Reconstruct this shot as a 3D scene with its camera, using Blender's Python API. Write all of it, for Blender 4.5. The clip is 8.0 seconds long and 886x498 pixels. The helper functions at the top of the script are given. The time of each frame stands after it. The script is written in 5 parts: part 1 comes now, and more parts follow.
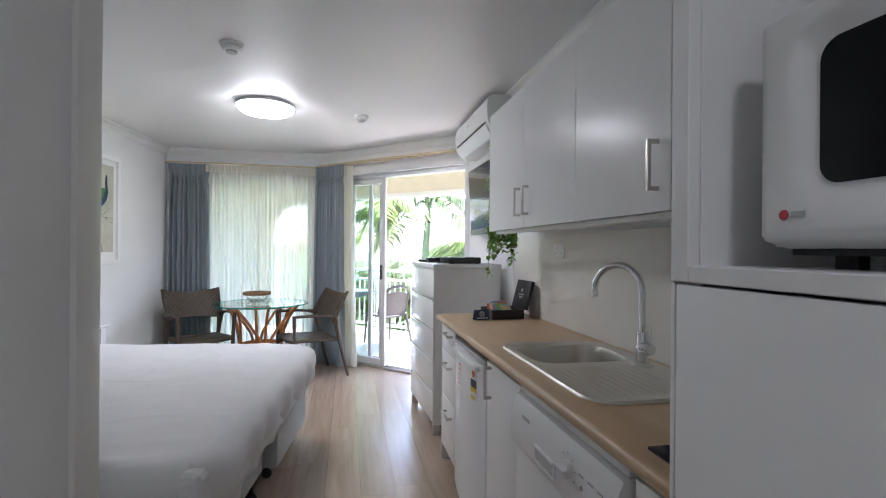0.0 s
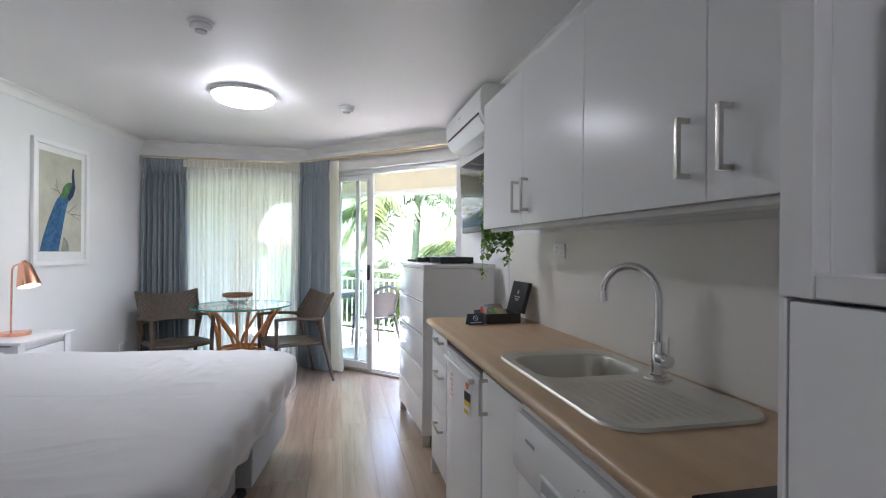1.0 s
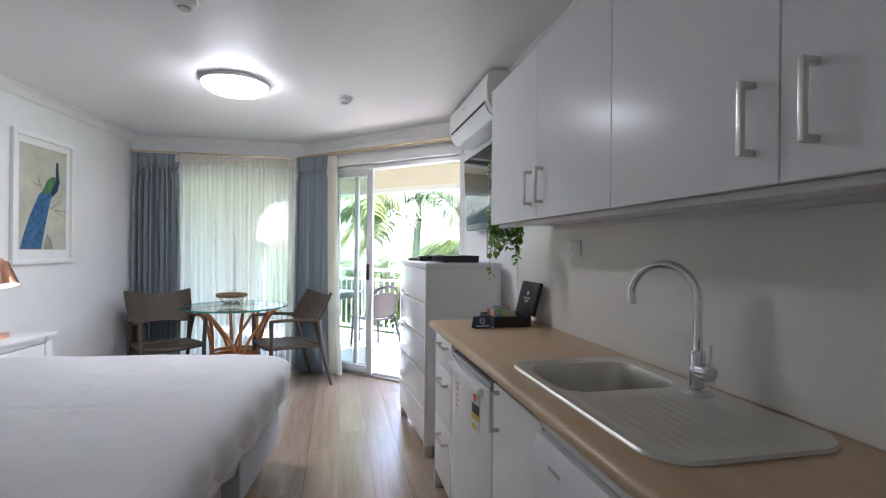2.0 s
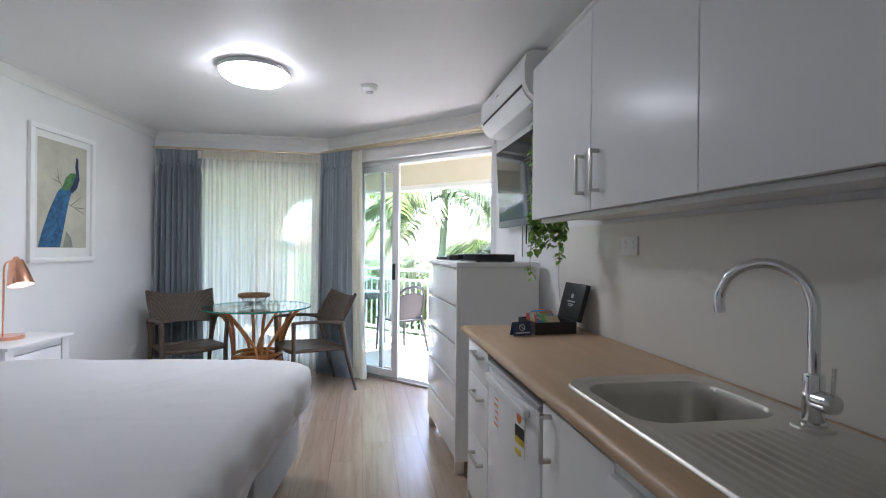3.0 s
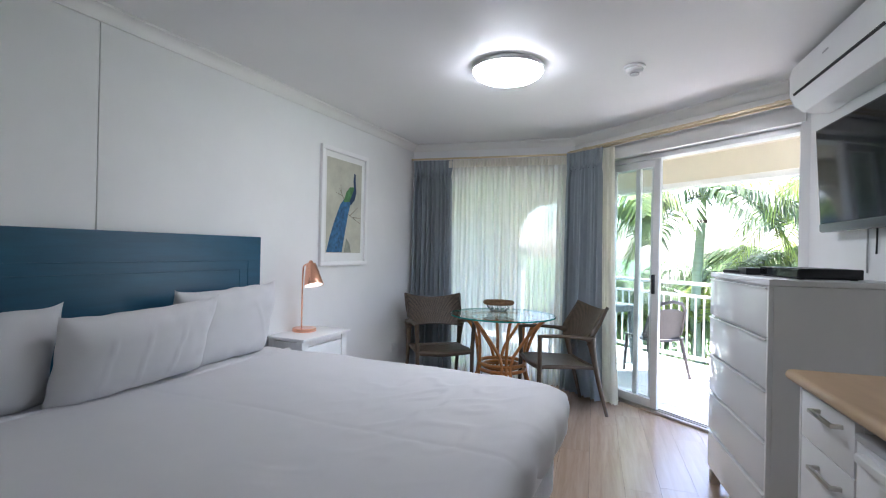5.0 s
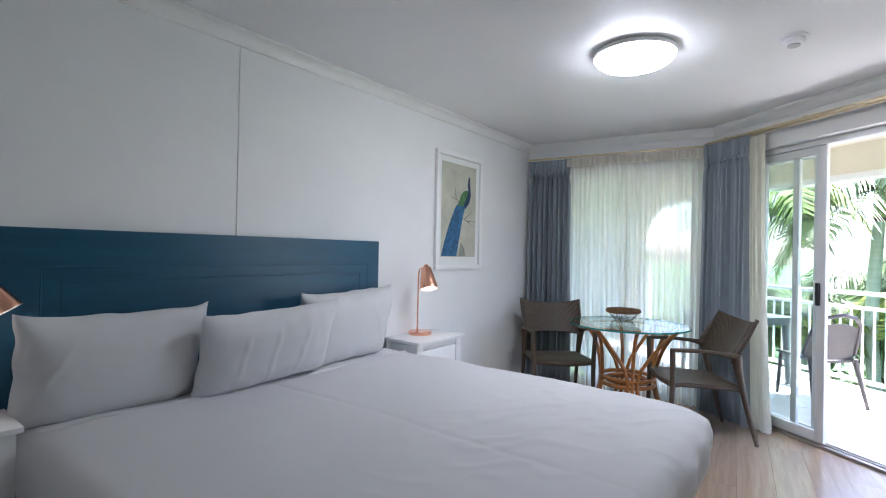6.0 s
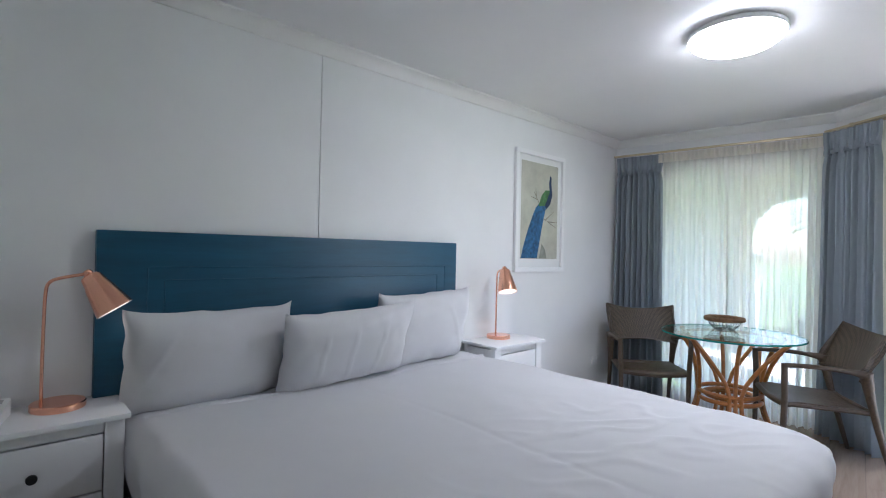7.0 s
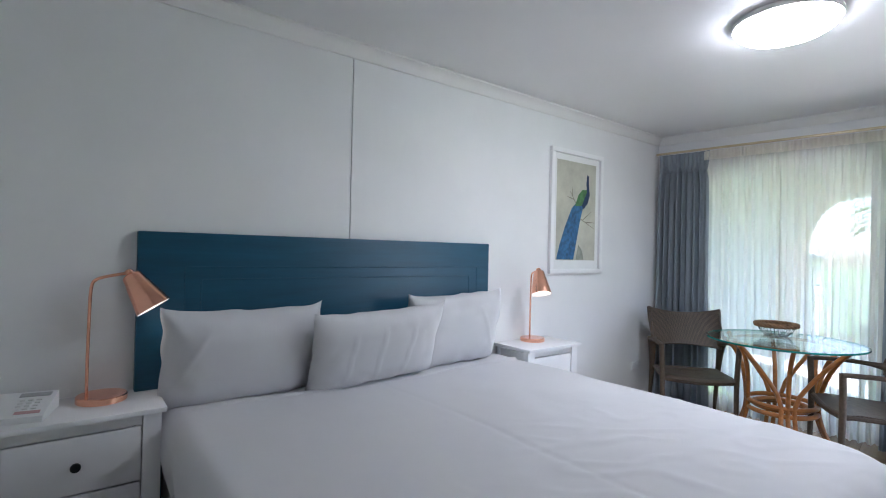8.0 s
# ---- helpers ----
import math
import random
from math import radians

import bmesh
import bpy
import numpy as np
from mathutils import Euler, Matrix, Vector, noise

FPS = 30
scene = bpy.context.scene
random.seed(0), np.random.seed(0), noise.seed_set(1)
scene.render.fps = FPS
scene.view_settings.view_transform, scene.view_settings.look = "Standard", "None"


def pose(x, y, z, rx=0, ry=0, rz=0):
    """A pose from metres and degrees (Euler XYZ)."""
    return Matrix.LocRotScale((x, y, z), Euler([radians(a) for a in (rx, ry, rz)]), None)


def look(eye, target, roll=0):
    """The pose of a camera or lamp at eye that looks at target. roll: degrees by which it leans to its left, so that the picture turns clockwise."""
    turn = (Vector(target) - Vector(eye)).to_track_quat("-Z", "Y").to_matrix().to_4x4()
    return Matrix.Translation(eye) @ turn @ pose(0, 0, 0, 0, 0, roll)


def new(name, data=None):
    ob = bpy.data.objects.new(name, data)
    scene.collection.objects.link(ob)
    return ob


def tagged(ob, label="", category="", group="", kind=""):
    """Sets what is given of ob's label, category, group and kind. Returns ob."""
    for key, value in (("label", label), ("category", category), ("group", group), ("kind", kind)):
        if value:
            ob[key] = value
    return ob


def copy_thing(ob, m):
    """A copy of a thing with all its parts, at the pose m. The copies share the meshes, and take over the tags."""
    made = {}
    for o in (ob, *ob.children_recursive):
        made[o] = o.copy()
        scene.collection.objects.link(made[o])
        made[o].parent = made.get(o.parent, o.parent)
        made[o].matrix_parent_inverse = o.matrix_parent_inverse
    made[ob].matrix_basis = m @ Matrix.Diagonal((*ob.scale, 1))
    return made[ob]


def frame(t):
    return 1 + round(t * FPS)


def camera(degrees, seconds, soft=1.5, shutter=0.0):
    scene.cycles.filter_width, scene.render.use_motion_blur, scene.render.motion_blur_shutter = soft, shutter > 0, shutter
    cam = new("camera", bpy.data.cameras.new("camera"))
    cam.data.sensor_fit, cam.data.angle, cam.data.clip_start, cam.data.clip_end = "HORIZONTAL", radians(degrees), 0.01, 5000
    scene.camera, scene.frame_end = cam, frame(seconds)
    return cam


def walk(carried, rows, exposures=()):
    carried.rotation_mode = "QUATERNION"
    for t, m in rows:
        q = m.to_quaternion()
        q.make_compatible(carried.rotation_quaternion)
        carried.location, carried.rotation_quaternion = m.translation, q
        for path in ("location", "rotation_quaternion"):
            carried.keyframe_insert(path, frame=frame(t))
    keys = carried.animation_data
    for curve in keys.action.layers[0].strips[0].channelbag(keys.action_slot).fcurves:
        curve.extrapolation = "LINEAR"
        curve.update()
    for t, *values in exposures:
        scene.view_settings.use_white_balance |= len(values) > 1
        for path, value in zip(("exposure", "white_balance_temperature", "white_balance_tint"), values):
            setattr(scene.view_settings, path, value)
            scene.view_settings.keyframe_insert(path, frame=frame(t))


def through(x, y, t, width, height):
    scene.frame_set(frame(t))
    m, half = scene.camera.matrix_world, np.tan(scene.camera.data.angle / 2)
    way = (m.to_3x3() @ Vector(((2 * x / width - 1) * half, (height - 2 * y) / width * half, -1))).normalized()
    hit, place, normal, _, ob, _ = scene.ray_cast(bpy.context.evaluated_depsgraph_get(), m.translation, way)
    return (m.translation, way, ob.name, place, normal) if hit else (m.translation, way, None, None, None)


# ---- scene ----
cam = camera(85.2, 8.0, soft=1.1)
PATH = [
    (0, look((0.101, 0.235, 1.316), (0.256, 2.229, 1.318), 0.5)),
    (0.5, look((0.106, 0.335, 1.314), (0.285, 2.327, 1.316), 0.5)),
    (1, look((0.114, 0.446, 1.316), (0.311, 2.437, 1.315), 0.5)),
    (2.5, look((0.114, 0.76, 1.293), (0.304, 2.751, 1.293), 0.7)),
    (3, look((0.094, 0.896, 1.29), (0.186, 2.894, 1.288), 0.6)),
    (3.5, look((0.05, 1.007, 1.293), (-0.012, 3.006, 1.29), 0.7)),
    (4, look((-0.007, 1.102, 1.297), (-0.306, 3.08, 1.299), 0.9)),
    (4.5, look((-0.067, 1.162, 1.306), (-0.623, 3.083, 1.308), 1.0)),
    (5, look((-0.122, 1.22, 1.304), (-0.941, 3.044, 1.31), 1.2)),
    (6.5, look((-0.174, 1.346, 1.304), (-1.547, 2.801, 1.317), 1.1)),
    (7, look((-0.178, 1.378, 1.306), (-1.659, 2.722, 1.318), 1.2)),
    (8, look((-0.157, 1.438, 1.306), (-1.747, 2.651, 1.319), 1.3)),
]
walk(cam, PATH, [(0.0, 4.40, 5770, 21), (2.5, 4.26, 5710, 21), (5.0, 4.12, 5600, 20), (8.0, 4.30, 5490, 20)])

# ---- light ----
world = bpy.data.worlds.new("sky")
scene.world = world
world.use_nodes = True
wn = world.node_tree
sky = wn.nodes.new("ShaderNodeTexSky")
sky.sky_type = "NISHITA"
sky.sun_disc = False
sky.sun_elevation = radians(60.9)
sky.sun_rotation = radians(35.5)
sky.altitude = 20
sky.dust_density = 2.5
wn.nodes["Background"].inputs["Strength"].default_value = 0.066
wn.links.new(sky.outputs["Color"], wn.nodes["Background"].inputs["Color"])
sun = new("sun", bpy.data.lights.new("sun", "SUN"))
sun.data.energy, sun.data.angle, sun.data.color = 2.3, radians(0.6), (1.0, 0.95, 0.87)
sun.matrix_world = look((5.5, 13.2, 17), (0, 5.5, 0))

KIT = pose(0, 0, 0, 0, 0, 6.764)          # kitchen: local x across to the wall, local y along it
WIN = pose(-2.547, 5.80, 0, 0, 0, 7.86)  # window wall: local x along it, y outward
DOR = pose(-0.88, 6.03, 0, 0, 0, -37.16)  # balcony door wall: local x along it, y outward
CEIL = 2.42
ID = Matrix.Identity(4)


# ---- materials ----
def mat(name, color, rough=0.5, metal=0.0, var=0.0, scale=8.0, bump=0.0, bscale=60.0, stretch=(1, 1, 1), spec=0.5,
        rvar=0.0, rand=0.0, coat=0.0, sheen=0.0):
    m = bpy.data.materials.new(name)
    m.use_nodes = True
    nt = m.node_tree
    b = nt.nodes["Principled BSDF"]
    b.inputs["Base Color"].default_value = (*color, 1)
    b.inputs["Roughness"].default_value = rough
    b.inputs["Metallic"].default_value = metal
    b.inputs["Specular IOR Level"].default_value = spec
    b.inputs["Coat Weight"].default_value = coat
    b.inputs["Sheen Weight"].default_value = sheen
    tc = nt.nodes.new("ShaderNodeTexCoord")
    mp = nt.nodes.new("ShaderNodeMapping")
    mp.inputs["Scale"].default_value = stretch
    nt.links.new(tc.outputs["Object"], mp.inputs["Vector"])
    if var or rvar:
        n1 = nt.nodes.new("ShaderNodeTexNoise")
        n1.inputs["Scale"].default_value = scale
        n1.inputs["Detail"].default_value = 6
        n1.inputs["Roughness"].default_value = 0.65
        nt.links.new(mp.outputs["Vector"], n1.inputs["Vector"])
    if var:
        ramp = nt.nodes.new("ShaderNodeValToRGB")
        ramp.color_ramp.elements[0].position, ramp.color_ramp.elements[1].position = 0.3, 0.72
        ramp.color_ramp.elements[0].color = (*[max(0, c * (1 - var)) for c in color], 1)
        ramp.color_ramp.elements[1].color = (*[min(1, c * (1 + var)) for c in color], 1)
        nt.links.new(n1.outputs["Fac"], ramp.inputs["Fac"])
        out = ramp.outputs["Color"]
        if rand:
            oi = nt.nodes.new("ShaderNodeObjectInfo")
            hs = nt.nodes.new("ShaderNodeHueSaturation")
            mr = nt.nodes.new("ShaderNodeMapRange")
            mr.inputs["To Min"].default_value, mr.inputs["To Max"].default_value = 1 - rand, 1 + rand
            nt.links.new(oi.outputs["Random"], mr.inputs["Value"])
            nt.links.new(mr.outputs["Result"], hs.inputs["Value"])
            nt.links.new(out, hs.inputs["Color"])
            out = hs.outputs["Color"]
        nt.links.new(out, b.inputs["Base Color"])
    if rvar:
        r2 = nt.nodes.new("ShaderNodeMapRange")
        r2.inputs["To Min"].default_value, r2.inputs["To Max"].default_value = max(0.02, rough - rvar), min(1, rough + rvar)
        nt.links.new(n1.outputs["Fac"], r2.inputs["Value"])
        nt.links.new(r2.outputs["Result"], b.inputs["Roughness"])
    if bump:
        n2 = nt.nodes.new("ShaderNodeTexNoise")
        n2.inputs["Scale"].default_value = bscale
        n2.inputs["Detail"].default_value = 4
        bp = nt.nodes.new("ShaderNodeBump")
        bp.inputs["Strength"].default_value = bump
        bp.inputs["Distance"].default_value = 0.004
        nt.links.new(mp.outputs["Vector"], n2.inputs["Vector"])
        nt.links.new(n2.outputs["Fac"], bp.inputs["Height"])
        nt.links.new(bp.outputs["Normal"], b.inputs["Normal"])
    return m


def glass_mat(name, tint, rough=0.0, base=0.03):
    m = bpy.data.materials.new(name)
    m.use_nodes = True
    nt = m.node_tree
    nt.nodes.remove(nt.nodes["Principled BSDF"])
    gl = nt.nodes.new("ShaderNodeBsdfGlossy")
    gl.inputs["Roughness"].default_value = rough
    tr = nt.nodes.new("ShaderNodeBsdfTransparent")
    tr.inputs["Color"].default_value = (*tint, 1)
    lw = nt.nodes.new("ShaderNodeLayerWeight")
    lw.inputs["Blend"].default_value = 0.5
    pw = nt.nodes.new("ShaderNodeMath")
    pw.operation = "POWER"
    pw.inputs[1].default_value = 4.0
    fr = nt.nodes.new("ShaderNodeMapRange")
    fr.inputs["To Min"].default_value, fr.inputs["To Max"].default_value = base, 0.8
    nt.links.new(lw.outputs["Facing"], pw.inputs[0])
    nt.links.new(pw.outputs["Value"], fr.inputs["Value"])
    mx = nt.nodes.new("ShaderNodeMixShader")
    nt.links.new(fr.outputs["Result"], mx.inputs["Fac"])
    nt.links.new(tr.outputs["BSDF"], mx.inputs[1])
    nt.links.new(gl.outputs["BSDF"], mx.inputs[2])
    nt.links.new(mx.outputs["Shader"], nt.nodes["Material Output"].inputs["Surface"])
    return m


def cloth_mat(name, color, through=0.3, clear=0.0, weave=900.0, var=0.06):
    """Woven cloth: diffuse with light that comes through, and open mesh where it is sheer."""
    m = bpy.data.materials.new(name)
    m.use_nodes = True
    nt = m.node_tree
    nt.nodes.remove(nt.nodes["Principled BSDF"])
    tc = nt.nodes.new("ShaderNodeTexCoord")
    nz = nt.nodes.new("ShaderNodeTexNoise")
    nz.inputs["Scale"].default_value = 14
    nz.inputs["Detail"].default_value = 5
    ramp = nt.nodes.new("ShaderNodeValToRGB")
    ramp.color_ramp.elements[0].color = (*[c * (1 - var) for c in color], 1)
    ramp.color_ramp.elements[1].color = (*[min(1, c * (1 + var)) for c in color], 1)
    wv = nt.nodes.new("ShaderNodeTexNoise")
    wv.inputs["Scale"].default_value = weave
    bp = nt.nodes.new("ShaderNodeBump")
    bp.inputs["Strength"].default_value = 0.25
    bp.inputs["Distance"].default_value = 0.001
    df = nt.nodes.new("ShaderNodeBsdfDiffuse")
    tl = nt.nodes.new("ShaderNodeBsdfTranslucent")
    m1 = nt.nodes.new("ShaderNodeMixShader")
    m1.inputs["Fac"].default_value = through
    nt.links.new(tc.outputs["Object"], nz.inputs["Vector"])
    nt.links.new(tc.outputs["Object"], wv.inputs["Vector"])
    nt.links.new(nz.outputs["Fac"], ramp.inputs["Fac"])
    nt.links.new(wv.outputs["Fac"], bp.inputs["Height"])
    for s in (df, tl):
        nt.links.new(ramp.outputs["Color"], s.inputs["Color"])
        nt.links.new(bp.outputs["Normal"], s.inputs["Normal"])
    nt.links.new(df.outputs["BSDF"], m1.inputs[1])
    nt.links.new(tl.outputs["BSDF"], m1.inputs[2])
    out = m1.outputs["Shader"]
    if clear:
        tp = nt.nodes.new("ShaderNodeBsdfTransparent")
        m2 = nt.nodes.new("ShaderNodeMixShader")
        m2.inputs["Fac"].default_value = clear
        nt.links.new(out, m2.inputs[1])
        nt.links.new(tp.outputs["BSDF"], m2.inputs[2])
        out = m2.outputs["Shader"]
    nt.links.new(out, nt.nodes["Material Output"].inputs["Surface"])
    return m


def glow_mat(name, color, strength):
    m = bpy.data.materials.new(name)
    m.use_nodes = True
    b = m.node_tree.nodes["Principled BSDF"]
    b.inputs["Base Color"].default_value = (0.9, 0.9, 0.9, 1)
    b.inputs["Emission Color"].default_value = (*color, 1)
    b.inputs["Emission Strength"].default_value = strength
    return m


WALLP = mat("wall_paint", (0.83, 0.83, 0.82), 0.6, var=0.03, scale=1.6, bump=0.08, bscale=180)
CEILP = mat("ceiling_paint", (0.80, 0.79, 0.78), 0.45, var=0.02, scale=1.2, bump=0.05, bscale=140, spec=0.35)
TRIMP = mat("trim_gloss_paint", (0.80, 0.79, 0.76), 0.3, var=0.03, scale=3, bump=0.04, bscale=50)
GLOSSW = mat("white_gloss_panel", (0.88, 0.88, 0.88), 0.22, var=0.01, scale=2, spec=0.07)
SATINW = mat("white_satin_panel", (0.87, 0.865, 0.855), 0.38, var=0.02, scale=3, bump=0.03, bscale=90)
SPLASH = mat("cream_white_splashback", (0.80, 0.77, 0.715), 0.4, var=0.02, scale=2, bump=0.03, bscale=120)
PLASTW = mat("white_plastic", (0.83, 0.83, 0.82), 0.35, var=0.02, scale=5)
PLASTG = mat("grey_plastic", (0.45, 0.45, 0.45), 0.4, var=0.05)
BLACKP = mat("black_plastic", (0.012, 0.012, 0.014), 0.42, var=0.15, scale=20)
SCREEN = mat("dark_screen", (0.012, 0.013, 0.015), 0.06, var=0.05, spec=0.16)
SINKST = mat("sink_steel", (0.64, 0.62, 0.57), 0.42, 1.0, var=0.025, scale=6, rvar=0.03)
NICKEL = mat("satin_nickel", (0.60, 0.58, 0.54), 0.32, 1.0, var=0.04, scale=60)
CHROME = mat("chrome", (0.80, 0.81, 0.82), 0.07, 1.0)
COPPER = mat("polished_copper", (0.90, 0.47, 0.32), 0.24, 1.0, var=0.05, scale=12, rvar=0.05)
ALU = mat("white_aluminium", (0.78, 0.78, 0.77), 0.3, 0.15, var=0.02, scale=9)
BLUE = mat("teal_painted_wood", (0.007, 0.073, 0.135), 0.42, var=0.18, scale=5, bump=0.12, bscale=25, stretch=(4, 0.4, 4))
SHEET = mat("white_cotton", (0.70, 0.69, 0.695), 0.85, var=0.015, scale=6, bump=0.12, bscale=700, sheen=0.2)
BASEF = mat("grey_bed_fabric", (0.46, 0.47, 0.47), 0.9, var=0.14, scale=90, bump=0.5, bscale=320, sheen=0.2)
RATTAN = mat("rattan_cane", (0.40, 0.150, 0.035), 0.32, var=0.30, scale=9, bump=0.12, bscale=60, stretch=(1, 1, 3), coat=0.3)
WICKER = mat("brown_wicker", (0.085, 0.058, 0.036), 0.5, var=0.35, scale=70, bump=0.3, bscale=260)
CURT = cloth_mat("grey_blue_curtain", (0.33, 0.365, 0.395), 0.2)
SHEERM = cloth_mat("sheer_voile", (0.92, 0.90, 0.85), 0.78, clear=0.25, var=0.03)
SHEERD = cloth_mat("gathered_voile", (0.87, 0.84, 0.76), 0.55, clear=0.05, var=0.05)
GLASS = glass_mat("window_glass", (0.93, 0.96, 0.95))
TGLASS = glass_mat("table_glass", (0.90, 0.97, 0.95), 0.0, 0.05)
EDGEG = mat("green_glass_edge", (0.03, 0.23, 0.19), 0.12, var=0.2, scale=6)
LAMPD = glow_mat("lit_diffuser", (0.99, 1.0, 0.93), 2.4)
BULB = glow_mat("lit_bulb", (1.0, 0.86, 0.68), 0.25)
BASKM = mat("woven_basket_rim", (0.22, 0.115, 0.05), 0.6, var=0.4, scale=60, bump=0.4, bscale=160)
WIREM = mat("dark_wire", (0.12, 0.12, 0.12), 0.35, 0.9, var=0.1)
DARKGAP = mat("shadow_gap_board", (0.06, 0.055, 0.05), 0.8, var=0.1)
CREAM = mat("cream_render", (0.74, 0.68, 0.55), 0.8, var=0.04, scale=2, bump=0.15, bscale=120)
DRAWG = mat("white_gloss_drawer", (0.80, 0.80, 0.80), 0.05, var=0.015, scale=2, spec=0.8)
PALETILE = mat("pale_balcony_tile", (0.62, 0.58, 0.52), 0.35, var=0.1, scale=4, bump=0.08, bscale=40, rand=0.05)
GROUT = mat("grout", (0.42, 0.40, 0.37), 0.9, var=0.1, scale=20)
OUTCH = mat("grey_brown_resin", (0.065, 0.055, 0.05), 0.5, var=0.1, scale=30)
OUTTB = mat("dark_grey_resin", (0.10, 0.12, 0.125), 0.4, var=0.1, scale=20)
LEAF = mat("plastic_leaf", (0.27, 0.45, 0.09), 0.42, var=0.5, scale=40, spec=0.4)


def wood_mat(name, dark, mid, light, rough, axis_stretch, scale=3.0, rand=0.0, bump=0.15):
    m = mat(name, mid, rough, bump=bump, bscale=30, stretch=axis_stretch)
    nt = m.node_tree
    b = nt.nodes["Principled BSDF"]
    mp = nt.nodes["Mapping"]
    oi = nt.nodes.new("ShaderNodeObjectInfo")
    add = nt.nodes.new("ShaderNodeVectorMath")
    mul = nt.nodes.new("ShaderNodeVectorMath")
    mul.operation = "SCALE"
    mul.inputs[0].default_value = (37, 91, 13)
    nt.links.new(oi.outputs["Random"], mul.inputs["Scale"])
    nt.links.new(mp.outputs["Vector"], add.inputs[0])
    nt.links.new(mul.outputs["Vector"], add.inputs[1])
    n = nt.nodes.new("ShaderNodeTexNoise")
    n.inputs["Scale"].default_value = scale
    n.inputs["Detail"].default_value = 8
    n.inputs["Roughness"].default_value = 0.62
    n.inputs["Distortion"].default_value = 0.25
    nt.links.new(add.outputs["Vector"], n.inputs["Vector"])
    r = nt.nodes.new("ShaderNodeValToRGB")
    r.color_ramp.elements[0].position, r.color_ramp.elements[1].position = 0.28, 0.75
    r.color_ramp.elements[0].color, r.color_ramp.elements[1].color = (*dark, 1), (*light, 1)
    e = r.color_ramp.elements.new(0.5)
    e.color = (*mid, 1)
    nt.links.new(n.outputs["Fac"], r.inputs["Fac"])
    out = r.outputs["Color"]
    if rand:
        hs = nt.nodes.new("ShaderNodeHueSaturation")
        mr = nt.nodes.new("ShaderNodeMapRange")
        mr.inputs["To Min"].default_value, mr.inputs["To Max"].default_value = 1 - rand, 1 + rand
        nt.links.new(oi.outputs["Random"], mr.inputs["Value"])
        nt.links.new(mr.outputs["Result"], hs.inputs["Value"])
        nt.links.new(out, hs.inputs["Color"])
        out = hs.outputs["Color"]
    nt.links.new(out, b.inputs["Base Color"])
    rr = nt.nodes.new("ShaderNodeMapRange")
    rr.inputs["To Min"].default_value, rr.inputs["To Max"].default_value = rough - 0.02, rough + 0.03
    nt.links.new(n.outputs["Fac"], rr.inputs["Value"])
    nt.links.new(rr.outputs["Result"], b.inputs["Roughness"])
    return m


PLANK = wood_mat("oak_laminate", (0.310, 0.218, 0.150), (0.385, 0.285, 0.205), (0.455, 0.350, 0.262), 0.24, (7, 0.5, 7), 3.0, 0.10, 0.03)
PLANK.node_tree.nodes["Principled BSDF"].inputs["Specular IOR Level"].default_value = 0.95
BENCH = wood_mat("beech_laminate", (0.50, 0.335, 0.19), (0.57, 0.395, 0.235), (0.63, 0.45, 0.28), 0.36, (6, 0.8, 6), 2.5, 0, 0.04)


# ---- mesh helpers ----
def finish(bm, name, material, smooth=None):
    bmesh.ops.recalc_face_normals(bm, faces=bm.faces[:])
    me = bpy.data.meshes.new(name)
    bm.to_mesh(me)
    bm.free()
    me.materials.append(material)
    if smooth is not None:
        me.shade_smooth()
        me.set_sharp_from_angle(angle=radians(smooth))
    return me


def thing(name, label, category, m=ID, group="", kind=""):
    ob = new(name)
    ob.empty_display_size = 0.1
    ob.matrix_world = m
    return tagged(ob, label, category, group, kind)


def part(name, bm, material, parent, label="", smooth=18, m=ID):
    ob = new(name, finish(bm, name, material, smooth))
    ob.parent = parent
    ob.matrix_basis = m
    return tagged(ob, label)


def solo(name, bm, material, label, category, m=ID, kind="", group="", smooth=18):
    ob = new(name, finish(bm, name, material, smooth))
    ob.matrix_world = m
    return tagged(ob, label, category, group, kind)


def box(x0, x1, y0, y1, z0, z1, bevel=0.0, seg=2, bm=None):
    own = bmesh.new()
    bmesh.ops.create_cube(own, size=1)
    for v in own.verts:
        v.co = Vector((x0 + (v.co.x + 0.5) * (x1 - x0), y0 + (v.co.y + 0.5) * (y1 - y0), z0 + (v.co.z + 0.5) * (z1 - z0)))
    if bevel:
        bmesh.ops.bevel(own, geom=own.edges[:], offset=bevel, segments=seg, affect="EDGES", profile=0.6)
    return own if bm is None else join(bm, own)


def join(bm, other, m=ID):
    other.transform(m)
    me = bpy.data.meshes.new("tmp")
    other.to_mesh(me)
    other.free()
    bm.from_mesh(me)
    bpy.data.meshes.remove(me)
    return bm


def lathe(profile, steps=32, bm=None):
    """Turned form from (radius, height) pairs."""
    own = bmesh.new()
    rings = []
    for r, z in profile:
        if r < 1e-5:
            rings.append([own.verts.new((0, 0, z))])
        else:
            rings.append([own.verts.new((r * math.cos(2 * math.pi * i / steps), r * math.sin(2 * math.pi * i / steps), z)) for i in range(steps)])
    for a, b in zip(rings, rings[1:]):
        for i in range(steps):
            j = (i + 1) % steps
            q = [a[i % len(a)], a[j % len(a)], b[j % len(b)], b[i % len(b)]]
            q = list(dict.fromkeys(q))
            if len(q) > 2:
                own.faces.new(q)
    return own if bm is None else join(bm, own)


